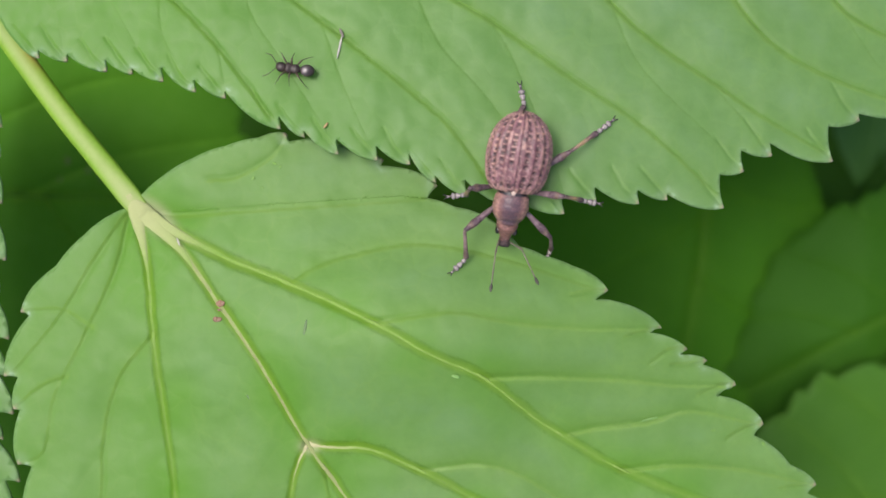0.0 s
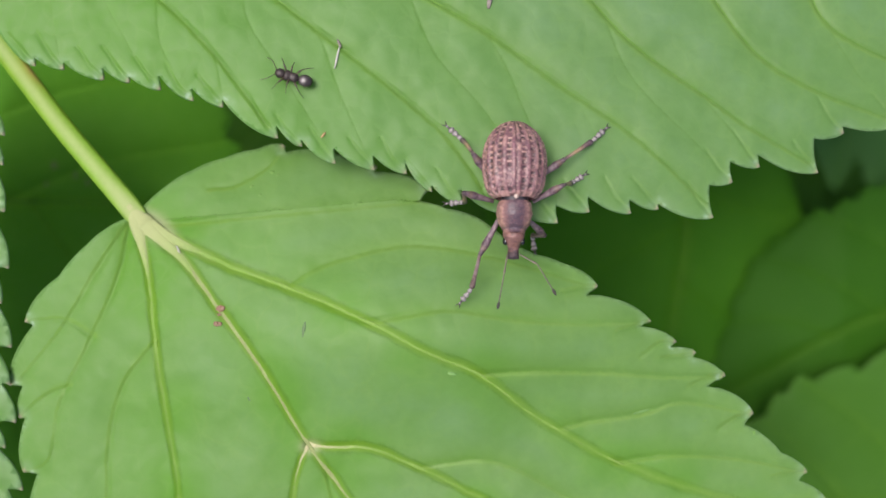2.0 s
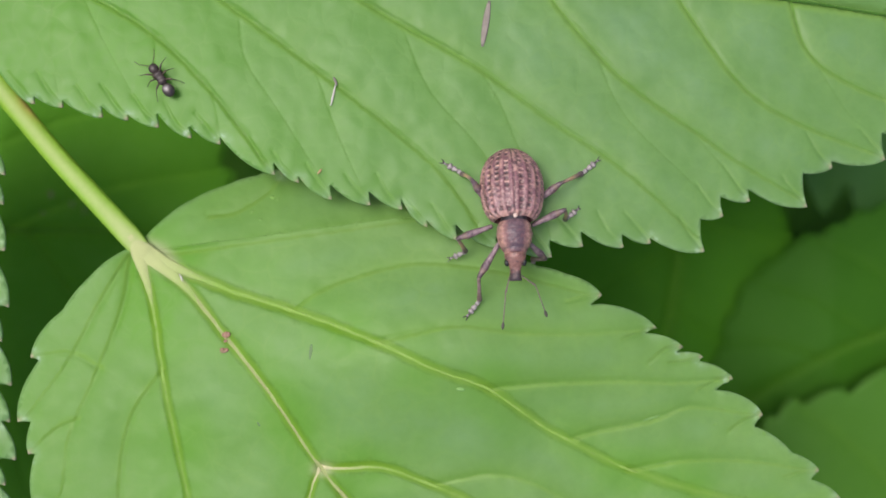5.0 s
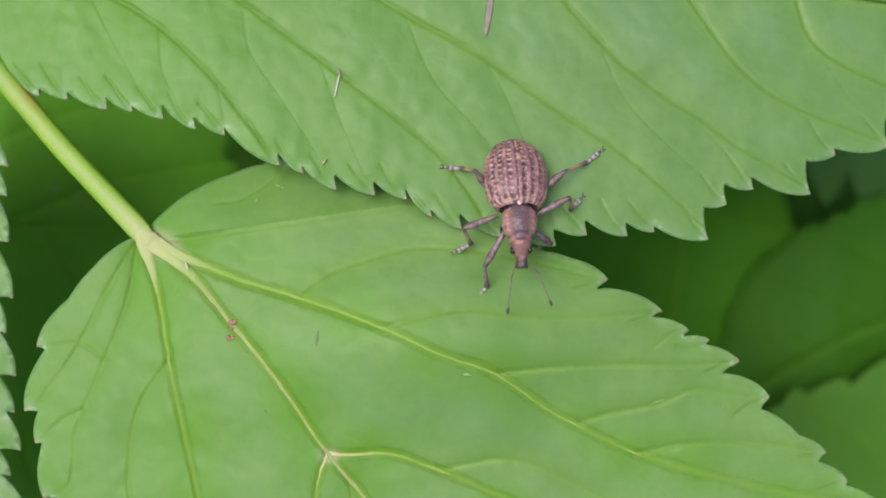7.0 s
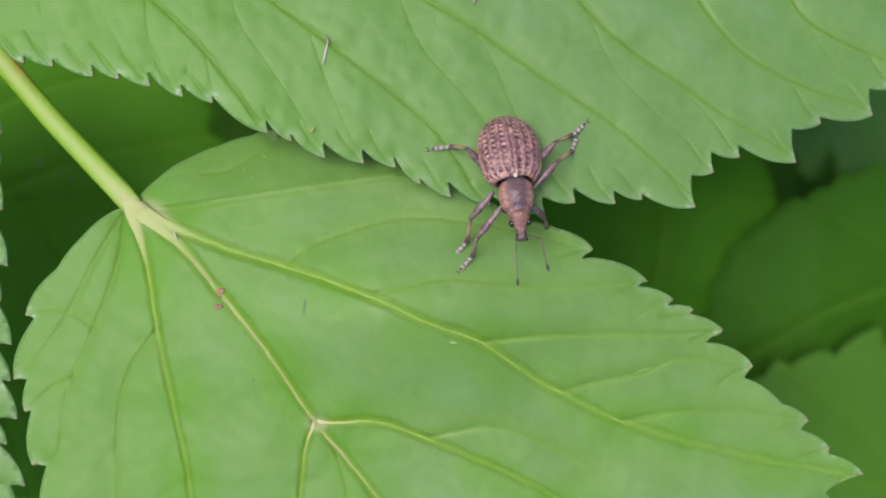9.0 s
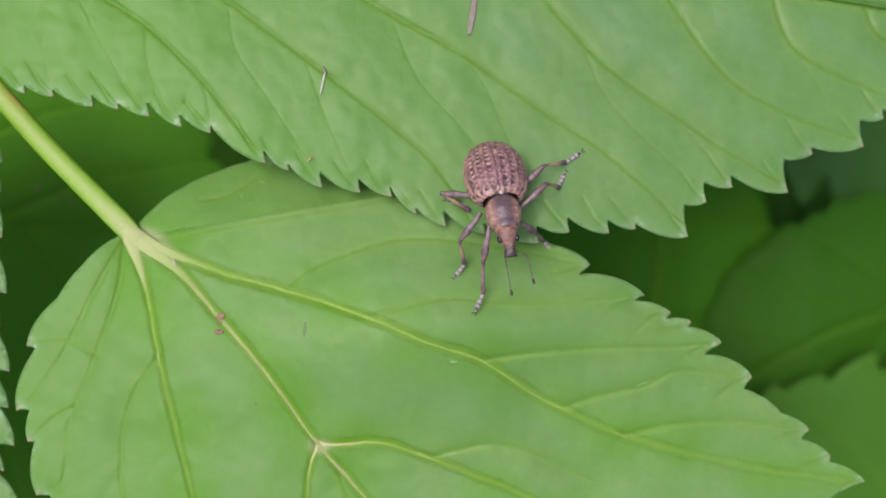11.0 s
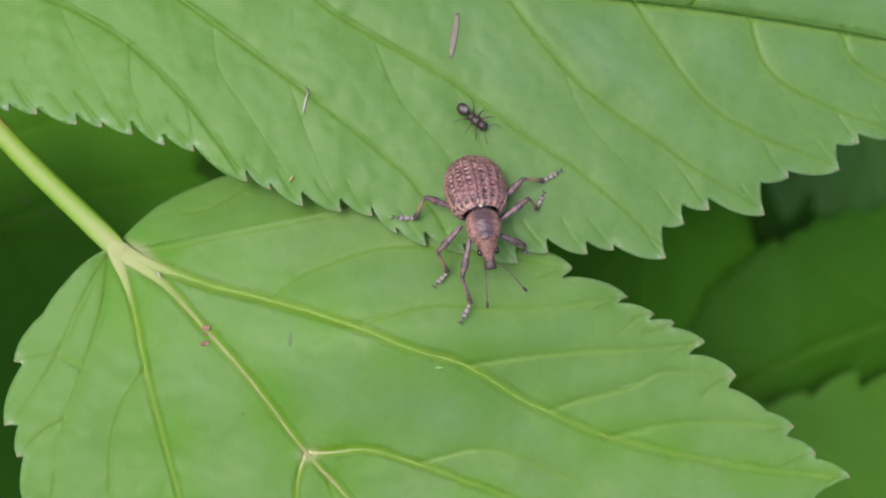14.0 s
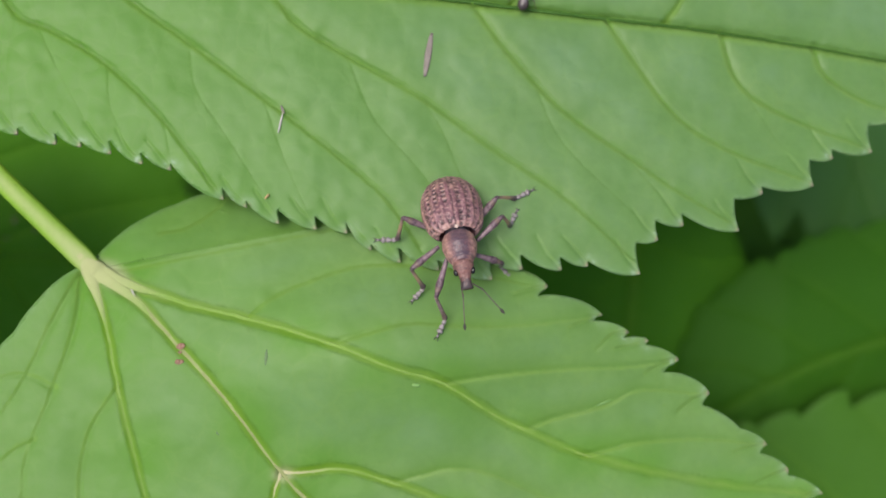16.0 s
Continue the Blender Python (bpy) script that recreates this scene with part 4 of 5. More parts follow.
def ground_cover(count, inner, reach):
    """Many small leaves over the soil, past counting: low under the large leaves; farther out as tall as they are,
    unseen, added to shade the layers below.
    """
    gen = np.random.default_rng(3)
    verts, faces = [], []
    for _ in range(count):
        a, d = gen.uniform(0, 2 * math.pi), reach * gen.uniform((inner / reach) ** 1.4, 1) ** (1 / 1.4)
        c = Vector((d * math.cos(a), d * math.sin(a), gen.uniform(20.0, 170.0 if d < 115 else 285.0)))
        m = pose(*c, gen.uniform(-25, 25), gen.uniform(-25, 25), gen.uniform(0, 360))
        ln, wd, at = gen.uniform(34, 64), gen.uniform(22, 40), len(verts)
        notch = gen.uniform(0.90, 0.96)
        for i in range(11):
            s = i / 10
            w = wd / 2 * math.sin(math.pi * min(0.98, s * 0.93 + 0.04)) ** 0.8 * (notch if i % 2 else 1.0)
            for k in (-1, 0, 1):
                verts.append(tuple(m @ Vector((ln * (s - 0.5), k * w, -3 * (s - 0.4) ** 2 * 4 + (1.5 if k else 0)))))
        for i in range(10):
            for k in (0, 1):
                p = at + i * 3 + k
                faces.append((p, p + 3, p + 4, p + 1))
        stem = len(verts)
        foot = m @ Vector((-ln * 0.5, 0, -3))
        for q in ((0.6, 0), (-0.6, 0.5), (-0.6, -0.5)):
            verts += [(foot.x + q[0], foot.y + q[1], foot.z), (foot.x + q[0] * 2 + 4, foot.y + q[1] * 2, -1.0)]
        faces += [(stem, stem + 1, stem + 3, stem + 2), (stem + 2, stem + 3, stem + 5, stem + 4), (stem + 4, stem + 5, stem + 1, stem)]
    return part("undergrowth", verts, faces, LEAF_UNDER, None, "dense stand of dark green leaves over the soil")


# Its tall outer part is unseen and blocks low sky light from the lower leaves.
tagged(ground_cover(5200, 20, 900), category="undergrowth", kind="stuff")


# ---- the weevil ----
def shell_material(name, base, base2, rough=0.55, fleck=1.0, dusk=(0.010, 0.006, 0.007)):
    """Brown wing cases with dark pits and tan scales in rows."""
    m, nodes, links, p = material(name)
    g, f = grain(nodes, links, 1100, 3), grain(nodes, links, 9000, 3, 0.7)
    col = mixer(nodes, links, ramp(nodes, links, g, 0.35, 0.65), base, base2)
    col = mixer(nodes, links, attribute(nodes, "tan"), col, (0.50, 0.300, 0.230))
    col = mixer(nodes, links, attribute(nodes, "dark"), col, dusk)
    c = nodes.new("ShaderNodeTexCoord")
    scales = nodes.new("ShaderNodeTexVoronoi")
    scales.inputs["Scale"].default_value = 7000
    links.new(c.outputs["Object"], scales.inputs["Vector"])
    tone = nodes.new("ShaderNodeSeparateColor")
    links.new(scales.outputs["Color"], tone.inputs[0])
    col = mixer(nodes, links, ramp(nodes, links, tone.outputs[0], 0.66, 0.95, 0, 0.38 * fleck), col, (0.42, 0.265, 0.235))
    col = mixer(nodes, links, ramp(nodes, links, tone.outputs[1], 0.7, 0.95, 0, 0.5), col, (0.045, 0.024, 0.028))
    col = mixer(nodes, links, ramp(nodes, links, f, 0.52, 0.7, 0, 0.25 * fleck), col, (0.30, 0.19, 0.175))
    col = mixer(nodes, links, ramp(nodes, links, f, 0.46, 0.3, 0, 0.4), col, (0.035, 0.018, 0.02))
    links.new(col, p.inputs["Base Color"])
    links.new(ramp(nodes, links, f, 0.3, 0.7, rough - 0.12, rough + 0.15), p.inputs["Roughness"])
    p.inputs["Specular IOR Level"].default_value = 0.42
    relief(nodes, links, p, ((g, 0.3, 0.00006), (f, 0.6, 0.00003)))
    return m


SHELL = shell_material("wing_case_brown", (0.104, 0.041, 0.050), (0.178, 0.080, 0.096), 0.42)
THORAX = shell_material("thorax_brown", (0.185, 0.082, 0.076), (0.145, 0.062, 0.062), 0.42, 0.35, (0.055, 0.033, 0.048))
SNOUT = shell_material("snout_brown", (0.190, 0.076, 0.062), (0.140, 0.056, 0.052), 0.45, 0.35, (0.022, 0.014, 0.018))
LEG = plain_material("leg_purple_brown", (0.050, 0.026, 0.036), (0.185, 0.125, 0.140), 2500, 0.5, 0.5, 0.00002, 0.4, [("tan", (0.27, 0.185, 0.085)), ("dark", (0.03, 0.02, 0.02))])
FOOT = plain_material("foot_grey", (0.17, 0.145, 0.145), (0.26, 0.225, 0.22), 4000, 0.5, 0.4, 0.00002, 0.4, [("dark", (0.035, 0.025, 0.025))])
BLACK = plain_material("eye_black", (0.006, 0.005, 0.005), (0.012, 0.010, 0.010), 3000, 0.2, 0.05)
COLLAR = plain_material("collar_dark", (0.014, 0.010, 0.013), (0.03, 0.022, 0.028), 2500, 0.5)
FEELER = plain_material("feeler_brown", (0.09, 0.07, 0.055), (0.16, 0.125, 0.10), 3000, 0.55, 0.3, 0.00001, 0.4, [("dark", (0.03, 0.025, 0.022))])
PEARL = plain_material("scale_cream", (0.50, 0.38, 0.32), (0.40, 0.29, 0.25), 4000, 0.5)


def shell(xs, half_w, top, bottom, drop, n_around, squeeze=0.9, sculpt=None):
    """A body part lofted along x from ovals, closed at both ends. sculpt(x, q): lift and marks on the back, q from -1 to 1 across it."""
    verts, faces, marks = [], [], {"dark": [], "tan": []}
    for i, x in enumerate(xs):
        for k in range(n_around):
            a = 2 * math.pi * k / n_around
            c, s = math.cos(a), math.sin(a)
            q = (a - math.pi / 2) / (math.pi / 2) if a <= math.pi else 2.0
            lift, dark, tan = sculpt(x, q) if sculpt and abs(q) <= 1 else (0.0, 0.0, 0.0)
            w, h = half_w[i], (top[i] if s >= 0 else bottom[i])
            z = h * math.copysign(abs(s) ** squeeze, s)
            k2 = 1 + lift / max(0.5, math.hypot(w * c, h * s))
            verts.append((x, w * c * k2, drop[i] + z * k2))
            marks["dark"].append(min(1.0, max(0.0, dark)))
            marks["tan"].append(tan)
    n = n_around
    for i in range(len(xs) - 1):
        for k in range(n):
            j = (k + 1) % n
            faces.append((i * n + k, i * n + j, (i + 1) * n + j, (i + 1) * n + k))
    faces.append(tuple(range(n))[::-1])
    faces.append(tuple((len(xs) - 1) * n + k for k in range(n)))
    return verts, faces, marks


def pick(i, j):
    return (math.sin(i * 127.1 + j * 311.7) * 43758.5453) % 1.0


def wing_sculpt(x, q):
    """Ten furrows on each wing case with round pits in them, low ribs and tan scales between."""
    k = abs(q) * 10.0
    i = int(k)
    u = (k - i - 0.5) * 2                # -1 to 1 across a row
    side = 1 if q > 0 else 7
    pitch = x / 0.42 + pick(i, 3 * side)
    j = math.floor(pitch)
    r = pick(i + 31 * side, j)
    v = (pitch - j - 0.5) * 2 + 0.3 * (pick(j, i + side) - 0.5)
    row = i % 2 == 1
    hole = math.exp(-((u / 1.0) ** 4 + (v / (0.52 + 0.3 * pick(j + 9, i))) ** 4))
    lift, dark, tan = 0.04 * (0 if row else 1 - u * u), 0.0, 0.0
    if row:
        deep = 1.0 if r < 0.74 else 0.3
        dark = hole * deep * (0.75 + 0.25 * pick(j, i))
        lift -= 0.10 * hole * deep
        tan = 1.0 * max(0.0, 1 - hole * 2) * (0.2 + 0.8 * pick(j + 5, i + side))
    else:
        dark = 0.75 * hole * (r < 0.2)
        tan = 0.55 * (r > 0.5) * (1 - u * u) * pick(j + 2, i + side)
    dark = max(dark, 0.14 * max(0.0, (abs(u) - 0.75) / 0.25))
    tan *= min(1.0, 0.30 + 0.7 * abs(q) ** 2 + 0.8 * min(1.0, max(0.0, (-x - 1.6) / 2.2)))
    if abs(q) < 0.016:
        dark, lift = 0.45, -0.03
    if abs(q) > 0.66 or x > -0.7:
        tan = max(tan, 0.42 * (0.3 + 0.7 * r))
    return lift, dark, tan


def thorax_sculpt(x, q):
    ring = math.exp(-((x - 1.70) / 0.10) ** 2)
    rough = noise.noise(Vector((x * 5, q * 6, 1.0)))
    grit = noise.noise(Vector((x * 14, q * 17, 4.0)))
    mid = math.exp(-(q / 0.40) ** 4)
    return 0.03 * rough + 0.025 * grit - 0.08 * ring, min(1.0, max(0.0, 0.88 * mid + 0.4 * mid * rough + 0.7 * ring + 0.45 * grit)), max(0.0, min(1.0, 0.32 * (1 - mid) + 0.4 * rough))


weevil = tagged(new("weevil"), "brown weevil with pitted wing cases, standing across two leaves", "beetle")
outline = smooth_line([(-0.36, 1.34, 1.04), (-0.54, 1.66, 1.18), (-1.1, 2.00, 1.46), (-1.85, 2.18, 1.66), (-2.95, 2.27, 1.80), (-4.1, 2.10, 1.72), (-4.95, 1.68, 1.36),
                       (-5.45, 1.20, 0.97), (-5.76, 0.72, 0.60), (-5.89, 0.32, 0.28), (-5.92, 0.03, 0.03)], 0.045)
xs, wide, high = [list(c) for c in outline.T]
deep = [0.62 * h for h in high]
v, f, m = shell(xs, wide, high, deep, [0.0] * len(xs), 300, 0.92, wing_sculpt)
for side in (-1, 1):
    keep = [q for q in f[:-2] if side * sum(v[i][1] for i in q) > 0]
    used = sorted({i for q in keep for i in q})
    at = {i: n for n, i in enumerate(used)}
    part("wing_case", [v[i] for i in used], [tuple(at[i] for i in q) for q in keep], SHELL, weevil, "brown wing case with rows of dark pits", True, {k: [a[i] for i in used] for k, a in m.items()})
xs = list(np.linspace(-0.05, -0.85, 14))
v, f, m = shell(xs, [1.06 - 0.02 * i for i in range(14)], [1.02] * 14, [0.9] * 14, [0.0] * 14, 40)
part("collar", v, f, COLLAR, weevil, "dark collar behind the thorax")
xs = list(np.linspace(-0.24, 2.0, 60))
wide = list(np.interp(xs, [-0.24, 0.0, 0.70, 1.35, 1.65, 1.78, 2.0], [1.0, 1.18, 1.27, 1.10, 0.90, 0.80, 0.72]))
high = list(np.interp(xs, [-0.24, 0.1, 0.9, 1.7, 2.0], [0.98, 1.12, 1.15, 0.85, 0.7]))
v, f, m = shell(xs, wide, high, [0.85 * h for h in high], [-0.10 * x * x * 0.9 for x in xs], 110, 1.0, thorax_sculpt)
part("thorax", v, f, THORAX, weevil, "russet thorax with a dusky back", True, m)
# head and snout bent downward: lofted straight, then turned about the neck
HEAD = Matrix.Translation((1.9, 0, -0.38)) @ Euler((0, radians(24), 0)).to_matrix().to_4x4()
xs = list(np.linspace(-0.1, 1.9, 44))
wide = list(np.interp(xs, [-0.1, 0.15, 0.5, 0.85, 1.2, 1.6, 1.85, 2.0], [0.68, 0.76, 0.70, 0.46, 0.38, 0.40, 0.46, 0.34]))
high = list(np.interp(xs, [-0.1, 0.2, 0.6, 1.0, 1.7, 2.0], [0.66, 0.70, 0.58, 0.40, 0.34, 0.22]))
v, f, m = shell(xs, wide, high, high, [0.0] * len(xs), 48, 1.0, lambda x, q: (0.03 * noise.noise(Vector((x * 6, q * 5, 2.0))) - 0.05 * math.exp(-(q / 0.2) ** 2) * (x > 0.8), max(0.0, (x - 1.0) * 1.7) + 0.3 + 0.5 * noise.noise(Vector((x * 5, q * 4, 7.0))) + 0.4 * noise.noise(Vector((x * 13, q * 11, 7.0))), 0.12 * (x < 1.7)))
v = [tuple(HEAD @ Vector(p)) for p in v]
part("head", v, f, SNOUT, weevil, "russet head with a blunt snout, dark at its end", True, m)


for side in (-1, 1):
    c = HEAD @ Vector((0.62, side * 0.60, 0.12))
    v, f = ball(0.25, (1.15, 0.75, 1.0), c)
    part("eye", v, f, BLACK, weevil, "round black eye")
v, f = ball(0.17, (1.0, 0.9, 0.7), (-0.34, 0.0, 1.13))
part("scutellum", v, f, PEARL, weevil, "small cream scale between the wing cases")


def limb(name, length, profile, mat, parent, label="", flat=1.0, bend=0.0, marks=None, claws=False):
    """A leg's piece along x. profile: (share, radius). marks: share along it -> dark, tan."""
    n = 26
    t = np.linspace(0, 1, n)
    r = np.interp(t, [p[0] for p in profile], [p[1] for p in profile])
    path = np.c_[t * length, 0 * t, bend * np.sin(np.pi * t)]
    v, f, _ = tube(path, r, 12, flat)
    dark = [marks(a)[0] if marks else 0.0 for a in t for _ in range(12)]
    tan = [marks(a)[1] if marks else 0.0 for a in t for _ in range(12)]
    if claws:
        for side in (-1, 1):
            cv, cf, _ = tube(np.array([(length * 0.97, 0, 0), (length * 1.08, side * 0.12, 0.0), (length * 1.2, side * 0.16, -0.06)]), [0.05, 0.04, 0.012], 6)
            f = f + [tuple(i + len(v) for i in q) for q in cf]
            v = v + cv
            dark += [1.0] * len(cv)
            tan += [0.0] * len(cv)
    return part(name, v, f, mat, parent, label, True, {"dark": dark, "tan": tan})


LENGTH = {"f": (2.9, 2.6, 1.5), "m": (2.6, 2.5, 1.4), "h": (2.5, 2.6, 1.6)}
HIP = {"f": (0.9, 1.0, -0.8), "m": (-0.4, 1.4, -0.9), "h": (-2.0, 1.6, -0.8)}
legs = {}
for kind in "fmh":
    for side in (-1, 1):
        a, b, c = LENGTH[kind]
        thigh = limb("thigh", a, [(0, 0.15), (0.15, 0.17), (0.5, 0.23), (0.7, 0.29), (0.88, 0.19), (1, 0.15)], LEG, weevil, "purplish-brown thigh", 0.9, 0.0,
                     lambda s: (0.3 * (s > 0.93), 0.25 * math.exp(-((s - 0.8) / 0.06) ** 2)))
        shin = limb("shin", b, [(0, 0.13), (0.2, 0.125), (0.7, 0.16), (0.95, 0.22), (1, 0.14)], LEG, weevil, "mottled brown and tan shin", 0.85, 0.08 if kind == "f" else 0.15,
                    (lambda s: (0.5 * (s > 0.94), 0.15)) if kind == "f" else (lambda s: (0.6 * (s > 0.93 or s < 0.05), 0.75 * math.exp(-((s - 0.38) / 0.25) ** 2))))
        foot = limb("foot", c, [(0, 0.08), (0.12, 0.15), (0.24, 0.17), (0.27, 0.08), (0.42, 0.19), (0.52, 0.20), (0.55, 0.08), (0.64, 0.24), (0.74, 0.22), (0.78, 0.07), (0.97, 0.09), (1, 0.05)],
                    FOOT, weevil, "whitish jointed foot with dark bands", 0.6, 0.0, lambda s: (0.75 * (abs(s - 0.26) < 0.03 or abs(s - 0.54) < 0.03) + 0.85 * (0.74 < s < 0.9), 0), True)
        legs[kind, side] = (thigh, shin, foot)
feelers = {}
for side in (-1, 1):
    scape = limb("feeler_shaft", 1.45, [(0, 0.05), (0.6, 0.05), (0.93, 0.085), (1, 0.05)], FEELER, weevil, "thin brown feeler shaft")
    whip = limb("feeler_whip", 2.15, [(s / 14, 0.032 + 0.026 * (i % 2)) for i, s in enumerate(range(15))], FEELER, weevil, "beaded feeler whip")
    club = limb("club", 0.62, [(0, 0.03), (0.3, 0.11), (0.6, 0.12), (0.85, 0.07), (1, 0.02)], FEELER, whip, "dark spindle-shaped club", 1.0, 0.0, lambda s: (0.85, 0))
    club.location = (2.13 * MM, 0, 0)
    feelers[side] = (scape, whip)


# ---- the ant ----
ANT_DARK = plain_material("ant_dark_brown", (0.018, 0.012, 0.011), (0.040, 0.026, 0.024), 4000, 0.45, 0.3, 0.00001, 0.35)
# down: a grey patch that stands in for the glint on the abdomen
ANT_BACK = plain_material("ant_glossy_black", (0.024, 0.016, 0.015), (0.045, 0.032, 0.030), 4000, 0.34, 0.15, 0.00001, 0.5, [("down", (0.34, 0.30, 0.30))])
ANT_LEG = plain_material("ant_leg_brown", (0.048, 0.032, 0.02), (0.08, 0.055, 0.032), 4000, 0.4)
ant = tagged(new("ant"), "small dark ant with a glossy abdomen on the broad leaf", "ant")
v, f = ball(0.42, (1.15, 0.95, 0.8), (-0.75, 0, 0.12))
# the abdomen's sky glint is painted on as a pale spot near the waist
part("abdomen", v, f, ANT_BACK, ant, "glossy dark abdomen with greyish down on top", True, {"down": [0.7 * math.exp(-((p[0] + 0.60) / 0.13) ** 2 - ((p[1] - 0.06) / 0.18) ** 2) * (p[2] > 0.1) for p in v]})
v, f = ball(0.13, (0.8, 1.0, 1.5), (-0.32, 0, 0.06))
part("waist", v, f, ANT_DARK, ant)
v, f, m = shell(list(np.linspace(-0.25, 0.75, 16)), list(np.interp(np.linspace(0, 1, 16), [0, 0.2, 0.5, 0.8, 1], [0.16, 0.33, 0.28, 0.38, 0.2])), list(np.interp(np.linspace(0, 1, 16), [0, 0.25, 0.5, 0.8, 1], [0.1, 0.22, 0.16, 0.24, 0.1])), [0.18] * 16, [0.05] * 16, 20)
part("thorax", v, f, ANT_DARK, ant)
v, f = ball(0.33, (1.1, 1.0, 0.75), (0.98, 0, 0.05))
part("head", v, f, ANT_DARK, ant)
ant.scale = (1.08, 1.08, 1.08)
ant_legs = []
for side in (-1, 1):
    v, f, _ = tube(smooth_line([(1.25, side * 0.12, 0.12), (1.55, side * 0.5, 0.35), (1.7, side * 0.62, 0.3), (2.1, side * 0.75, -0.1)], 0.1), [0.024] * len(smooth_line([(1.25, side * 0.12, 0.12), (1.55, side * 0.5, 0.35), (1.7, side * 0.62, 0.3), (2.1, side * 0.75, -0.1)], 0.1)), 6)
    part("feeler", v, f, ANT_LEG, ant)
    for i, (x, dx) in enumerate(((0.55, 0.75), (0.3, 0.1), (0.05, -0.85))):
        pts = smooth_line([(0, 0, 0), (dx * 0.4, side * 0.42, 0.34), (dx * 0.75, side * 0.75, -0.1), (dx * 1.05, side * 0.95, -0.5)], 0.08)
        v, f, _ = tube(pts, list(np.interp(np.linspace(0, 1, len(pts)), [0, 0.35, 0.4, 1], [0.06, 0.062, 0.032, 0.012])), 6)
        ant_legs.append((part("leg", v, f, ANT_LEG, ant), x, side * 0.14, i))

# ---- specks on the leaves ----
HUSK = plain_material("husk_brown", (0.12, 0.10, 0.08), (0.17, 0.14, 0.12), 2000, 0.6)
STRAW = plain_material("straw_white", (0.27, 0.26, 0.22), (0.34, 0.33, 0.28), 2000, 0.6)
GALL = plain_material("gall_red", (0.19, 0.085, 0.05), (0.15, 0.09, 0.045), 2500, 0.55)
AMBER = plain_material("flake_amber", (0.29, 0.19, 0.06), (0.25, 0.15, 0.05), 2500, 0.5)
SPECK = plain_material("speck_yellow", (0.160, 0.290, 0.066), (0.145, 0.275, 0.060), 1500, 0.7, 0.3, 0.00003, 0.1)
GREY = plain_material("stain_grey", (0.062, 0.125, 0.030), (0.075, 0.135, 0.040), 1500, 0.6)
PALE = plain_material("scar_pale", (0.15, 0.265, 0.085), (0.13, 0.25, 0.07), 1500, 0.85, 0.4, 0.00003, 0.05)


def sliver(name, label, category, a, b, width, mat, form, parent=None, origin=(0, 0, 0), thick=0.35, above=0.13):
    """A small spindle lying on a leaf from a to b."""
    pts = np.array([(a[0] + (b[0] - a[0]) * t, a[1] + (b[1] - a[1]) * t + 0.08 * width * math.sin(5 * t)) for t in np.linspace(0, 1, 12)])
    path = lifted(pts, form, origin, above + width * thick * 0.4)
    v, f, _ = tube(path, [width * (0.06 + 0.94 * math.sin(math.pi * (0.06 + 0.88 * i / 11)) ** 0.7) for i in range(12)], 8, thick)
    ob = part(name, v, f, mat, parent, label)
    if parent is None:
        ob.location = (0, 0, BASE)
        tagged(ob, category=category)
    return ob


sliver("straw_bit", "whitish splinter of straw on the broad leaf", "debris", (-7.15, 15.1), (-7.5, 13.5), 0.08, STRAW, upper_form)
sliver("husk_bit", "tiny brown husk at the straw's end", "debris", (-7.3, 15.6), (-7.05, 15.0), 0.10, HUSK, upper_form)
sliver("dry_husk", "brown dry husk lying on the broad leaf", "debris", (4.05, 21.25), (3.51, 17.92), 0.26, HUSK, upper_form, thick=0.10)
sliver("amber_flake", "tiny amber flake near the leaf's rim", "debris", (-8.45, 8.55), (-8.15, 8.95), 0.085, AMBER, upper_form)
SPOT = plain_material("spot_brown", (0.16, 0.17, 0.06), (0.13, 0.15, 0.05), 800, 0.7)
for sx, sy, dx, dy, w in ((-26.7, 6.5, 0.15, -0.5, 0.26), (-25.2, 5.7, 0.2, -0.3, 0.2), (-24.3, 5.3, 0.1, -0.5, 0.14), (-27.3, 4.9, 0.3, 0.1, 0.16)):
    sliver("spot", "", "", (sx, sy), (sx + dx, sy + dy), w, SPOT, behind_form, leaf_behind, (0, 0, 0), 0.12, 0.06)
sliver("scar", "", "", (-4.25, 17.45), (-4.65, 17.05), 0.10, GREY, upper_form, leaf_upper, (0, 0, 0), 0.12, 0.06)
sliver("stain", "", "", (-9.65, -5.0), (-9.85, -6.1), 0.12, GREY, low_form, leaf_lower, KNOT, 0.12, 0.06)
sliver("stain", "", "", (-13.9, -10.3), (-13.7, -10.6), 0.07, GREY, low_form, leaf_lower, KNOT, 0.12, 0.06)
sliver("scar", "", "", (14.0, -12.2), (15.2, -11.9), 0.08, PALE, low_form, leaf_lower, KNOT, 0.12, 0.07)
sliver("scar", "", "", (-18.85, 0.80), (-18.65, 0.25), 0.07, STRAW, low_form, leaf_lower, KNOT, 0.2, 0.22)
sliver("scar", "", "", (0.6, -9.0), (1.2, -9.1), 0.14, PALE, low_form, leaf_lower, KNOT, 0.12, 0.07)
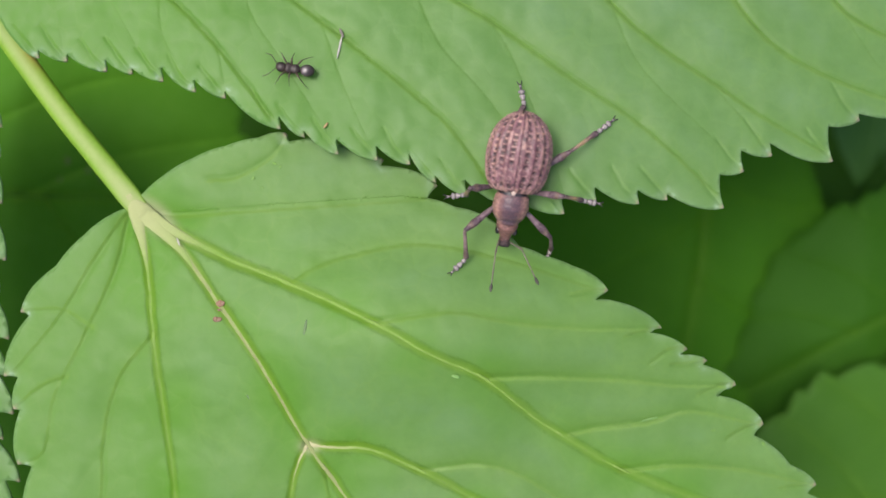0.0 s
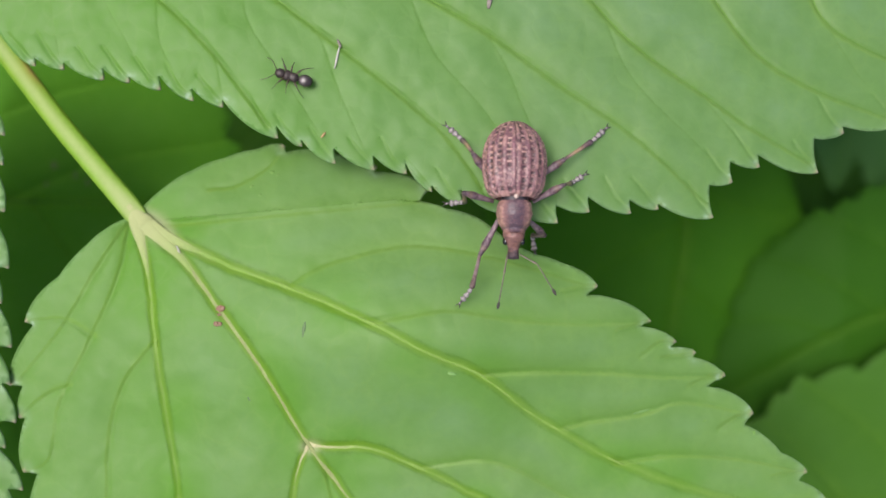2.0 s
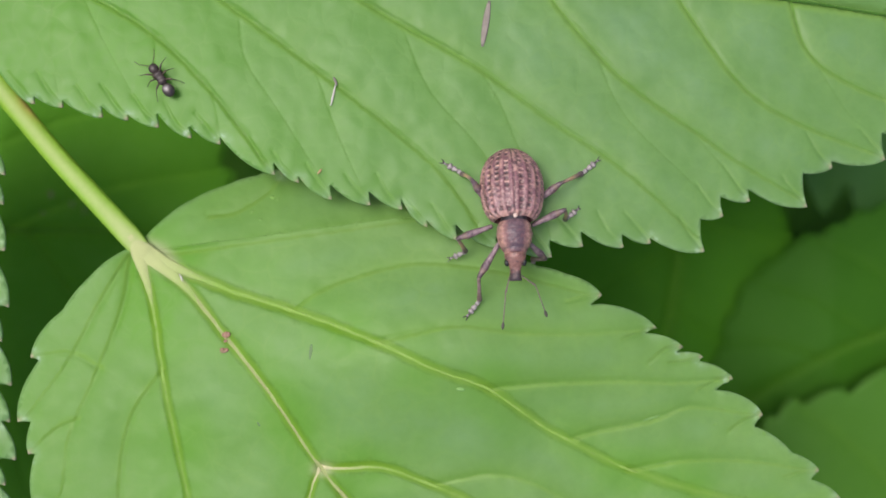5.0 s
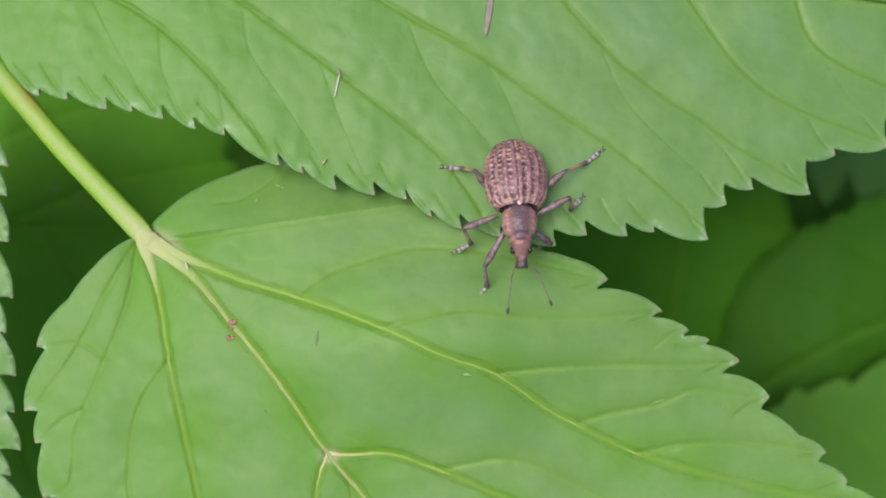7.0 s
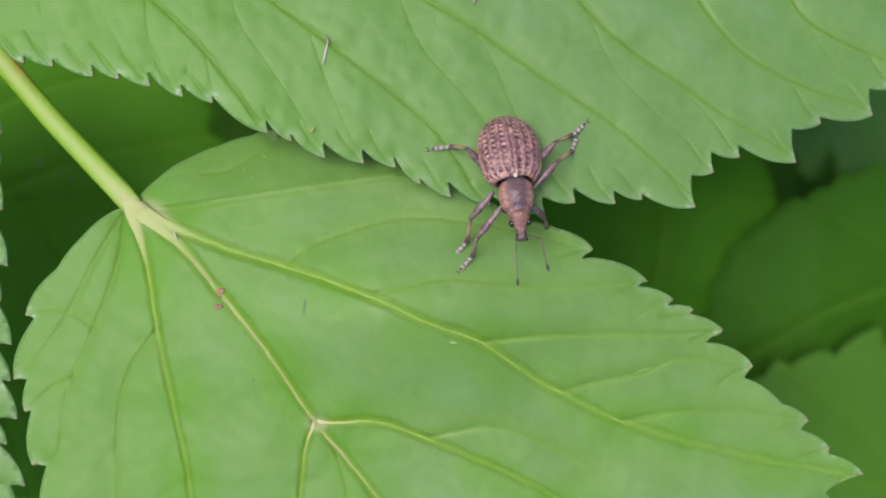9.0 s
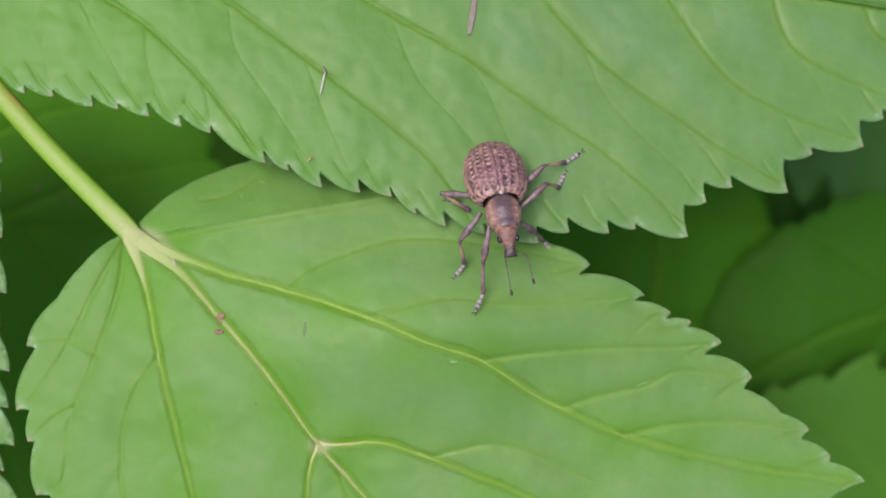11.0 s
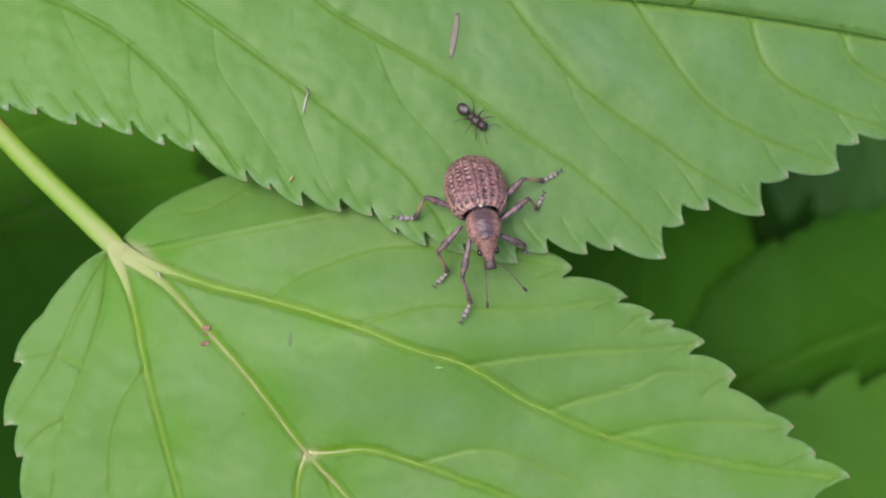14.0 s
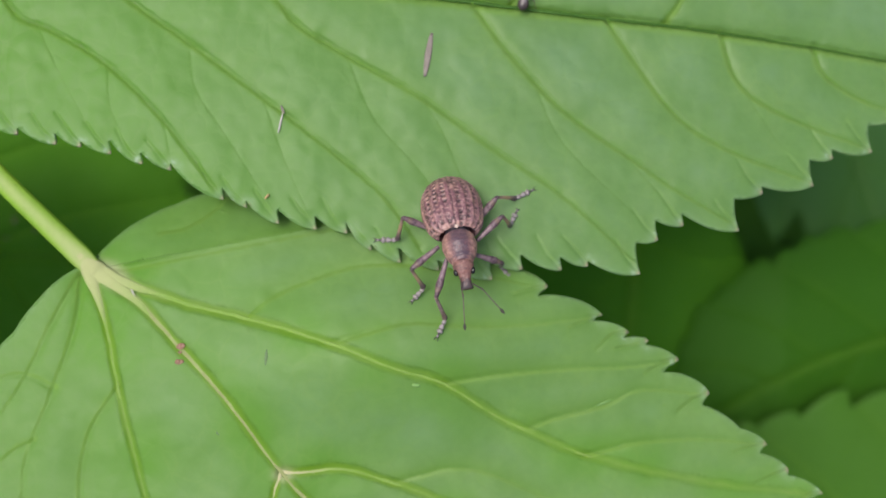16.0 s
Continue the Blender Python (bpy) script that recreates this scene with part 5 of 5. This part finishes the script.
for sx, sy, dx, dy, w in ((-12.1, 6.1, 0.35, -0.1, 0.13), (-11.6, 5.75, 0.2, 0.2, 0.10), (-13.5, 4.9, 0.15, 0.25, 0.10), (-12.9, 4.4, 0.2, -0.1, 0.08), (-7.4, 5.2, 0.25, 0.1, 0.09), (22.6, -13.6, 0.15, -0.3, 0.09), (19.0, -12.9, 0.3, 0.1, 0.08)):
    folds = sx < -2 and sy > 3.6
    sliver("speck", "", "", (sx, sy), (sx + dx, sy + dy), w, SPECK, low_form, lobe if folds else leaf_lower, np.array(KNOT) + (LOBE_AT[0] if folds else 0), 0.12, 0.06)
for gx, gy, s in ((-15.75, -3.85, 0.24), (-16.0, -4.98, 0.25), (-15.9, -4.3, 0.13)):
    c = lifted([(gx, gy)], low_form, KNOT, 0.12)[0]
    v, f = ball(s, (1.3, 0.9, 0.28), c)
    v = [tuple(np.array(q) + 0.16 * noise.noise(Vector(q) * 4.0) * np.array((1, 1, 0.4))) for q in v]
    part("gall", v, f, GALL, leaf_lower, "small reddish gall on the rib")



# ---- what moves (seconds; millimetres over the upper leaf; degrees) ----
LOWER_ROWS = [
    (0, -22.06, 2.73, -2.20, 0.00, 0.00, -0.00),
    (0.5, -22.08, 2.79, -2.57, 0.12, -0.26, 0.20),
    (1, -22.38, 2.79, -3.40, -0.54, -0.76, 0.30),
    (1.5, -22.28, 2.65, -3.62, -1.51, -1.03, 0.85),
    (2, -22.22, 2.65, -3.82, -1.99, -1.46, 1.52),
    (2.5, -22.12, 2.72, -3.87, -2.58, -1.31, 2.00),
    (3, -22.00, 2.75, -3.93, -2.56, -1.45, 2.50),
    (3.5, -21.97, 2.92, -4.00, -2.35, -1.77, 2.55),
    (4, -21.87, 2.96, -3.75, -2.28, -1.78, 3.07),
    (6.5, -21.71, 3.15, -2.72, -2.15, -1.11, 4.28),
    (7, -21.69, 3.22, -2.76, -2.00, -1.41, 4.16),
    (7.5, -21.61, 3.30, -3.10, -2.28, -1.80, 3.92),
    (8, -21.59, 3.33, -3.15, -2.40, -2.09, 3.84),
    (8.5, -21.79, 3.28, -3.49, -2.99, -2.22, 4.07),
    (9, -21.81, 3.20, -3.60, -2.67, -2.26, 3.93),
    (11.5, -21.64, 3.20, -3.27, -2.38, -2.03, 6.01),
    (12, -21.59, 3.39, -3.43, -2.23, -2.24, 6.24),
    (12.5, -21.66, 3.39, -3.08, -2.02, -1.96, 6.51),
    (13, -21.55, 3.33, -3.11, -2.28, -1.84, 6.96),
    (13.5, -21.49, 3.39, -3.37, -2.41, -2.28, 7.08),
    (14, -21.51, 3.42, -3.06, -2.49, -2.13, 7.37),
    (14.5, -21.53, 3.41, -2.72, -2.19, -1.60, 7.30),
    (15, -21.49, 3.43, -2.57, -1.99, -1.16, 7.20),
    (15.5, -21.53, 3.43, -1.75, -2.64, 0.34, 7.27),
    (16, -21.46, 3.39, -1.63, -3.01, 0.84, 7.16),
]
WEEVIL_ROWS = [
    (0, 4.77, 3.62, 1.75, -98.5, -10.0), (0.5, 5.06, 3.23, 1.75, -93.2, -10.0), (1, 5.42, 3.31, 1.75, -93.3, -10.0),
    (1.5, 5.52, 3.51, 1.83, -91.8, -8.1), (2, 5.15, 3.72, 2.50, -90.5, 8.8), (2.5, 5.11, 4.04, 2.85, -91.1, 17.7), (3, 4.95, 4.24, 2.88, -91.8, 18.5),
    (3.5, 5.12, 4.33, 2.90, -92.4, 18.9), (4, 5.43, 4.52, 2.87, -91.2, 18.2), (6.5, 5.48, 4.73, 3.15, -87.3, 25.7),
    (7.5, 5.47, 4.58, 3.03, -88.3, 22.6), (8, 5.61, 4.36, 3.00, -86.9, 21.6), (8.5, 5.91, 4.33, 3.13, -84.3, 25.2),
    (9, 5.95, 4.24, 3.27, -84.6, 29.1), (11.5, 5.32, 5.25, 3.57, -82.5, 38.0), (12.5, 5.39, 5.43, 3.57, -82.3, 38.0),
    (13.5, 5.46, 5.58, 3.57, -82.9, 38.0), (14.5, 5.46, 5.63, 3.57, -81.2, 38.0), (15.5, 5.74, 5.43, 3.57, -81.7, 38.0),
    (16, 5.77, 5.31, 3.57, -81.2, 38.0),
]
FOLD_ROWS = [(0, 0), (1, 6), (2, 11), (3, 14), (4, 15), (6.5, 18), (8, 20), (9, 20), (11.5, 22), (13, 23), (16, 24)]     # how far the lobe is folded down
SIDE_ROWS = [(0, 0.00, 0.00), (0.5, 0.10, -0.08), (1, 0.24, 0.06), (1.5, 0.42, -0.15), (2, 0.64, -0.07), (3, 0.75, -0.30), (3.5, 0.81, -0.15), (4, 0.88, -0.28), (6.5, 0.47, -0.34), (7, 0.56, -0.27), (7.5, 0.76, -0.17), (8, 0.75, -0.10), (8.5, 1.01, -0.05), (9, 1.21, -0.15), (16, 1.21, -0.15)]     # the side leaf's sway
# where each shin ends and which way its foot points
STEPS = {}
STEPS["f", -1] = [
    (0, 1.64, -0.68, -0.50, -136), (0.5, 2.64, -2.76, 0.54, -134), (1, 2.31, -2.52, 0.30, -129), (1.5, 2.43, -2.37, 0.38, -129),
    (2, 2.32, -2.17, 0.30, -127), (2.5, 2.69, -1.71, 0.33, -129), (3, 2.76, -1.44, 0.22, -125), (3.5, 2.70, -1.41, 0.09, -127),
    (4, 3.01, -1.02, 0.39, -129), (6.5, 3.39, -0.46, -0.12, -128), (7.5, 3.49, -0.55, -0.34, -133), (8, 3.51, -0.58, -0.40, -134),
    (8.5, 3.25, -0.43, -0.44, -128), (9, 3.17, -0.61, -0.11, -132), (11.5, 4.47, -1.17, 1.09, -113), (12.5, 4.61, -0.82, 1.22, -116),
    (13.5, 4.74, -0.52, 1.36, -114), (14.5, 4.83, -0.37, 1.48, -116), (15.5, 4.83, -0.51, 1.67, -116), (16, 4.95, -0.41, 1.18, -114),
]
STEPS["m", -1] = [
    (0, 1.63, 3.81, 0.10, -175), (0.5, 1.70, 3.69, 0.10, 179), (1, 1.57, 3.70, 0.10, 179), (1.5, 1.66, 3.88, 0.10, 175), (2, 1.80, 3.96, 0.10, -176),
    (2.5, 2.05, 4.00, 0.10, 173), (3, 1.95, 4.16, 0.10, -176), (3.5, 1.39, 4.91, 0.10, 173), (4, 2.02, 3.42, -0.81, -172),
    (6.5, 2.59, 2.55, -0.42, -151), (7.5, 1.98, 2.64, -0.34, -156), (8, 2.35, 1.51, -0.40, -129), (8.5, 2.36, 1.23, -0.74, -141),
    (9, 2.81, 0.43, -0.71, -132), (11.5, 3.03, 1.20, -0.21, -129), (12.5, 3.00, 1.36, 0.02, -135), (13.5, 3.08, 1.67, 0.16, -135),
    (14.5, 3.33, 1.90, 0.28, -130), (15.5, 3.36, 1.77, 0.47, -133), (16, 3.40, 1.88, 0.48, -132),
]
STEPS["h", -1] = [
    (0, 5.72, 10.05, 0.10, 100), (0.5, 5.64, 9.86, 0.10, 95), (1, 2.89, 8.88, 0.10, 123), (1.5, 1.62, 8.39, 0.10, 138), (2, 1.63, 8.40, 0.10, 137),
    (2.5, 1.59, 8.36, 0.10, 134), (3, 1.67, 8.53, 0.10, 140), (3.5, 1.61, 8.45, 0.10, 135), (4, 1.97, 8.40, 0.10, 141), (6.5, 1.98, 8.78, 0.10, 159),
    (7.5, 1.85, 7.36, 0.10, -178), (8, 1.82, 7.35, 0.10, -178), (8.5, 1.70, 7.47, 0.10, -170), (9, 1.66, 7.41, 0.10, -174),
    (11.5, 3.37, 5.16, 0.10, 161), (12.5, 1.35, 5.40, 0.10, 177), (13.5, 1.21, 5.63, 0.10, 174), (14.5, 0.61, 6.01, 0.10, 179),
    (15.5, 1.03, 6.06, 0.10, 179), (16, 1.43, 5.47, 0.10, 180),
]
STEPS["f", 1] = [
    (0, 7.93, -0.04, -2.90, -114), (0.5, 8.12, 0.88, -3.26, -68), (1, 7.81, 0.56, -3.60, -84), (1.5, 7.65, 1.10, -3.52, -77),
    (2, 7.08, 1.63, -3.20, -80), (2.5, 6.97, 1.75, -2.67, -79), (3, 7.01, 1.97, -2.58, -82), (3.5, 7.17, 1.92, -2.61, -75),
    (4, 7.39, 2.09, -2.61, -77), (6.5, 7.48, 2.54, -2.22, -68), (7.5, 7.91, 2.73, -2.44, -68), (8, 8.34, 2.71, -2.40, -19),
    (8.5, 8.70, 2.37, -2.24, -63), (9, 9.02, 1.47, -2.11, -49), (11.5, 9.17, 2.91, -1.61, -49), (12.5, 9.14, 3.08, -1.38, -43),
    (13.5, 9.08, 3.52, -1.24, -49), (14.5, 9.11, 3.51, -1.12, -44), (15.5, 9.30, 3.50, -1.13, -44), (16, 9.30, 3.59, -1.22, -52),
]
STEPS["m", 1] = [
    (0, 9.77, 3.42, 0.10, -10), (0.5, 9.88, 3.46, 0.10, -8), (1, 9.96, 3.45, 0.10, -12), (1.5, 9.49, 5.58, 0.10, 22), (2, 9.42, 5.32, 0.10, 32),
    (2.5, 9.51, 5.30, 0.10, 34), (3, 9.39, 5.31, 0.10, 31), (3.5, 9.50, 5.31, 0.10, 29), (4, 9.46, 5.24, 0.10, 33), (6.5, 9.58, 5.06, 0.10, 41),
    (7.5, 9.61, 5.20, 0.10, 46), (8, 9.62, 5.13, 0.10, 44), (8.5, 9.60, 5.00, 0.10, 43), (9, 10.56, 7.05, 0.10, 68), (11.5, 9.88, 6.60, 0.10, 59),
    (12.5, 9.89, 6.67, 0.10, 64), (13.5, 9.92, 6.61, 0.10, 64), (14.5, 9.92, 6.55, 0.10, 62), (15.5, 9.94, 6.62, 0.10, 64),
    (16, 9.88, 6.53, 0.10, 63),
]
STEPS["h", 1] = [
    (0, 10.81, 8.16, 0.30, 38), (0.5, 10.76, 8.21, 0.40, 37), (1, 11.02, 8.21, 0.10, 36), (1.5, 10.84, 8.20, 0.10, 37), (2, 10.92, 8.34, 0.30, 42),
    (2.5, 10.93, 8.42, 0.10, 38), (3, 10.82, 8.57, 0.10, 32), (3.5, 10.86, 8.47, 0.10, 38), (4, 10.83, 8.50, 0.10, 37), (6.5, 10.84, 8.56, 0.10, 40),
    (7.5, 10.75, 8.57, 0.10, 36), (8, 10.75, 8.60, 0.10, 37), (8.5, 10.82, 8.55, 0.10, 36), (9, 10.57, 8.20, 0.10, 40), (11.5, 10.53, 8.56, 0.10, 31),
    (12.5, 10.46, 8.64, 0.10, 30), (13.5, 10.48, 8.71, 0.10, 30), (14.5, 10.36, 8.58, 0.10, 29), (15.5, 10.34, 8.61, 0.10, 33),
    (16, 10.32, 8.59, 0.10, 27),
]
# elbow and tip of each feeler
FEEL = {}
FEEL[-1] = [
    (0, 3.40, -1.10, 3.20, -3.50), (0.5, 4.45, -1.45, 4.75, -3.84), (1, 4.58, -1.43, 4.68, -4.31), (1.5, 4.72, -1.59, 4.73, -4.27),
    (2, 4.49, -0.88, 4.21, -2.78), (2.5, 4.43, -0.56, 4.05, -3.36), (3, 4.26, -0.49, 4.08, -3.08), (3.5, 4.10, -0.56, 3.72, -2.05),
    (4, 4.72, -0.36, 4.64, -2.85), (6.5, 4.82, -0.16, 4.54, -2.67), (7.5, 5.12, 0.19, 5.15, -2.01), (8, 5.48, -0.69, 5.61, -2.00),
    (8.5, 5.87, -0.74, 6.21, -3.16), (9, 6.09, -0.65, 6.32, -3.37), (11.5, 5.92, 0.23, 6.45, -1.86), (12.5, 5.91, 0.52, 6.14, -2.06),
    (13.5, 5.97, 0.60, 6.11, -1.68), (14.5, 5.97, 0.79, 6.10, -1.69), (15.5, 6.18, 0.72, 6.21, -2.04), (16, 6.39, 0.23, 6.42, -2.33),
]
FEEL[1] = [
    (0, 6.20, -0.50, 6.50, -2.30), (0.5, 7.05, -0.75, 7.75, -2.44), (1, 7.28, -0.24, 8.79, -1.73), (1.5, 7.12, -0.40, 8.74, -1.79),
    (2, 6.90, -0.49, 7.92, -2.19), (2.5, 6.84, -0.27, 7.67, -2.08), (3, 6.47, -0.10, 7.19, -2.19), (3.5, 6.42, 0.03, 7.44, -2.07),
    (4, 7.13, 0.24, 7.66, -1.76), (6.5, 7.23, 0.24, 8.06, -1.87), (7.5, 7.24, 0.18, 7.87, -2.03), (8, 7.50, 0.11, 7.83, -1.91),
    (8.5, 8.31, 0.46, 8.24, -1.57), (9, 8.62, 0.45, 8.55, -1.77), (11.5, 8.23, 1.23, 7.96, -0.67), (12.5, 8.22, 1.32, 8.15, -0.77),
    (13.5, 8.39, 1.59, 9.13, -0.50), (14.5, 8.58, 1.59, 9.92, -0.30), (15.5, 8.58, 1.32, 9.92, -0.75), (16, 8.59, 1.22, 10.22, -1.05),
]
ANT_ROWS = [(0, -10.3, 12.6, 171), (1.5, -10.2, 12.7, 163), (2.5, -10.3, 12.7, 163), (3.5, -10.3, 12.8, 159), (3.7, -10.9, 13.0, 195), (4.0, -12.4, 12.9, 217), (4.2, -13.8, 12.5, 210),
            (4.5, -16.2, 12.5, 165), (5.0, -19.4, 15.1, 125), (5.7, -21.9, 19.8, 112), (6.2, -23.9, 24.8, 110), (7.5, -21.8, 30.6, 40), (9.0, -13.9, 32.5, 0), (11.0, -5.1, 28.8, -50),
            (12.4, -1.3, 23.5, -85), (13, -0.8, 19.8, -97), (13.3, 0.9, 17.2, -70), (13.6, 1.6, 15.5, -55), (14, 5.0, 13.4, -39), (14.5, 6.6, 12.2, -46),
            (14.8, 6.8, 13.3, -10), (15, 7.1, 14.5, 15), (15.3, 9.7, 16.3, 42), (15.6, 11.0, 19.8, 63), (16, 11.2, 24.1, 72)]


def bone(a, b, up):
    """The pose of a piece that lies along x from a towards b."""
    x = (b - a).normalized()
    y = up.cross(x)
    y = y.normalized() if y.length > 1e-6 else Vector((0, 1, 0))
    z = x.cross(y)
    m = Matrix((x, y, z)).transposed().to_4x4()
    m.translation = a * MM
    return m


def leg_rows(kind, side, body, steps):
    """Thigh, shin and foot in the body's space, bent so that the shin ends at its step."""
    l1, l2, l3 = LENGTH[kind]
    hip = Vector((HIP[kind][0], side * HIP[kind][1], HIP[kind][2]))
    out = ([], [], [])
    for (t, *_), (_, x, y, z, a) in zip(WEEVIL_ROWS, steps):
        inv = body[t].inverted()
        end = inv @ Vector((x, y, z + 0.35))
        point = inv @ Vector((x + l3 * math.cos(radians(a)), y + l3 * math.sin(radians(a)), z + 0.02))
        up = (inv.to_3x3() @ Vector((0, 0, 1))).normalized()
        d = end - hip
        dist = min(d.length, 0.985 * (l1 + l2))
        u = d.normalized()
        end = hip + u * dist
        pole = up * (0.5 if kind == "f" else 0.15) + Vector(({"f": 0.25, "m": -0.1, "h": -0.15}[kind], side * (0.55 if kind == "f" else 0.3), 0.0 if kind == "f" else 0.8))
        pole = (pole - u * pole.dot(u)).normalized()
        along = (l1 * l1 - l2 * l2 + dist * dist) / (2 * dist)
        knee = hip + u * along + pole * math.sqrt(max(0.0, l1 * l1 - along * along))
        out[0].append((t, bone(hip, knee, up)))
        out[1].append((t, bone(knee, end, up)))
        out[2].append((t, bone(end, point, up)))
    return out


def motions():
    walk(leaf_lower, [(t, pose(x * MM, y * MM, BASE + z * MM, a, b, c)) for t, x, y, z, a, b, c in LOWER_ROWS])
    walk(side_leaf, [(t, pose(x * MM, y * MM, BASE)) for t, x, y in SIDE_ROWS])
    axis = Vector(LOBE_AT[1] - LOBE_AT[0]).normalized()
    walk(lobe, [(t, Matrix.Translation((Vector(LOBE_AT[0]) - Vector((0, 0, 0.03))) * MM) @ Matrix.Rotation(radians(-a), 4, axis)) for t, a in FOLD_ROWS])
    walk(weevil, [(t, pose(x * MM, y * MM, BASE + z * MM, 0, -p, h)) for t, x, y, z, h, p in WEEVIL_ROWS])
    body = {t: pose(x, y, z, 0, -p, h) for t, x, y, z, h, p in WEEVIL_ROWS}
    for key, pieces in legs.items():
        for piece, rows in zip(pieces, leg_rows(*key, body, STEPS[key])):
            walk(piece, rows)
    for side, (scape, whip) in feelers.items():
        root = HEAD @ Vector((1.55, side * 0.40, 0.05))
        shaft, tail = [], []
        for t, ex, ey, px, py in FEEL[side]:
            inv = body[t].inverted()
            elbow, tip, up = inv @ Vector((ex, ey, 2.4)), inv @ Vector((px, py, 1.8)), inv.to_3x3() @ Vector((0, 0, 1))
            elbow = root + (elbow - root).normalized() * 1.45
            shaft.append((t, bone(root, elbow, up)))
            tail.append((t, bone(elbow, tip, up)))
        walk(scape, shaft)
        walk(whip, tail)
    walk(ant, [(t, pose(x * MM, y * MM, BASE + 0.62 * MM, 0, 0, a)) for t, x, y, a in ANT_ROWS])
    for leg, x, y, i in ant_legs:
        sign = 1 if y > 0 else -1
        rows, t = [], 0.0
        while t <= 16.001:
            going = 3.5 <= t <= 14.2 or t >= 14.7
            phase = (0 if (i + (sign > 0)) % 2 else math.pi) + t * 2 * math.pi / 0.4
            rows.append((t, pose(x * MM, y * MM, 0, 0, 0, sign * (14 * math.sin(phase) if going else 3 * math.sin(i)))))
            t += 0.1
        walk(leg, rows)


motions()
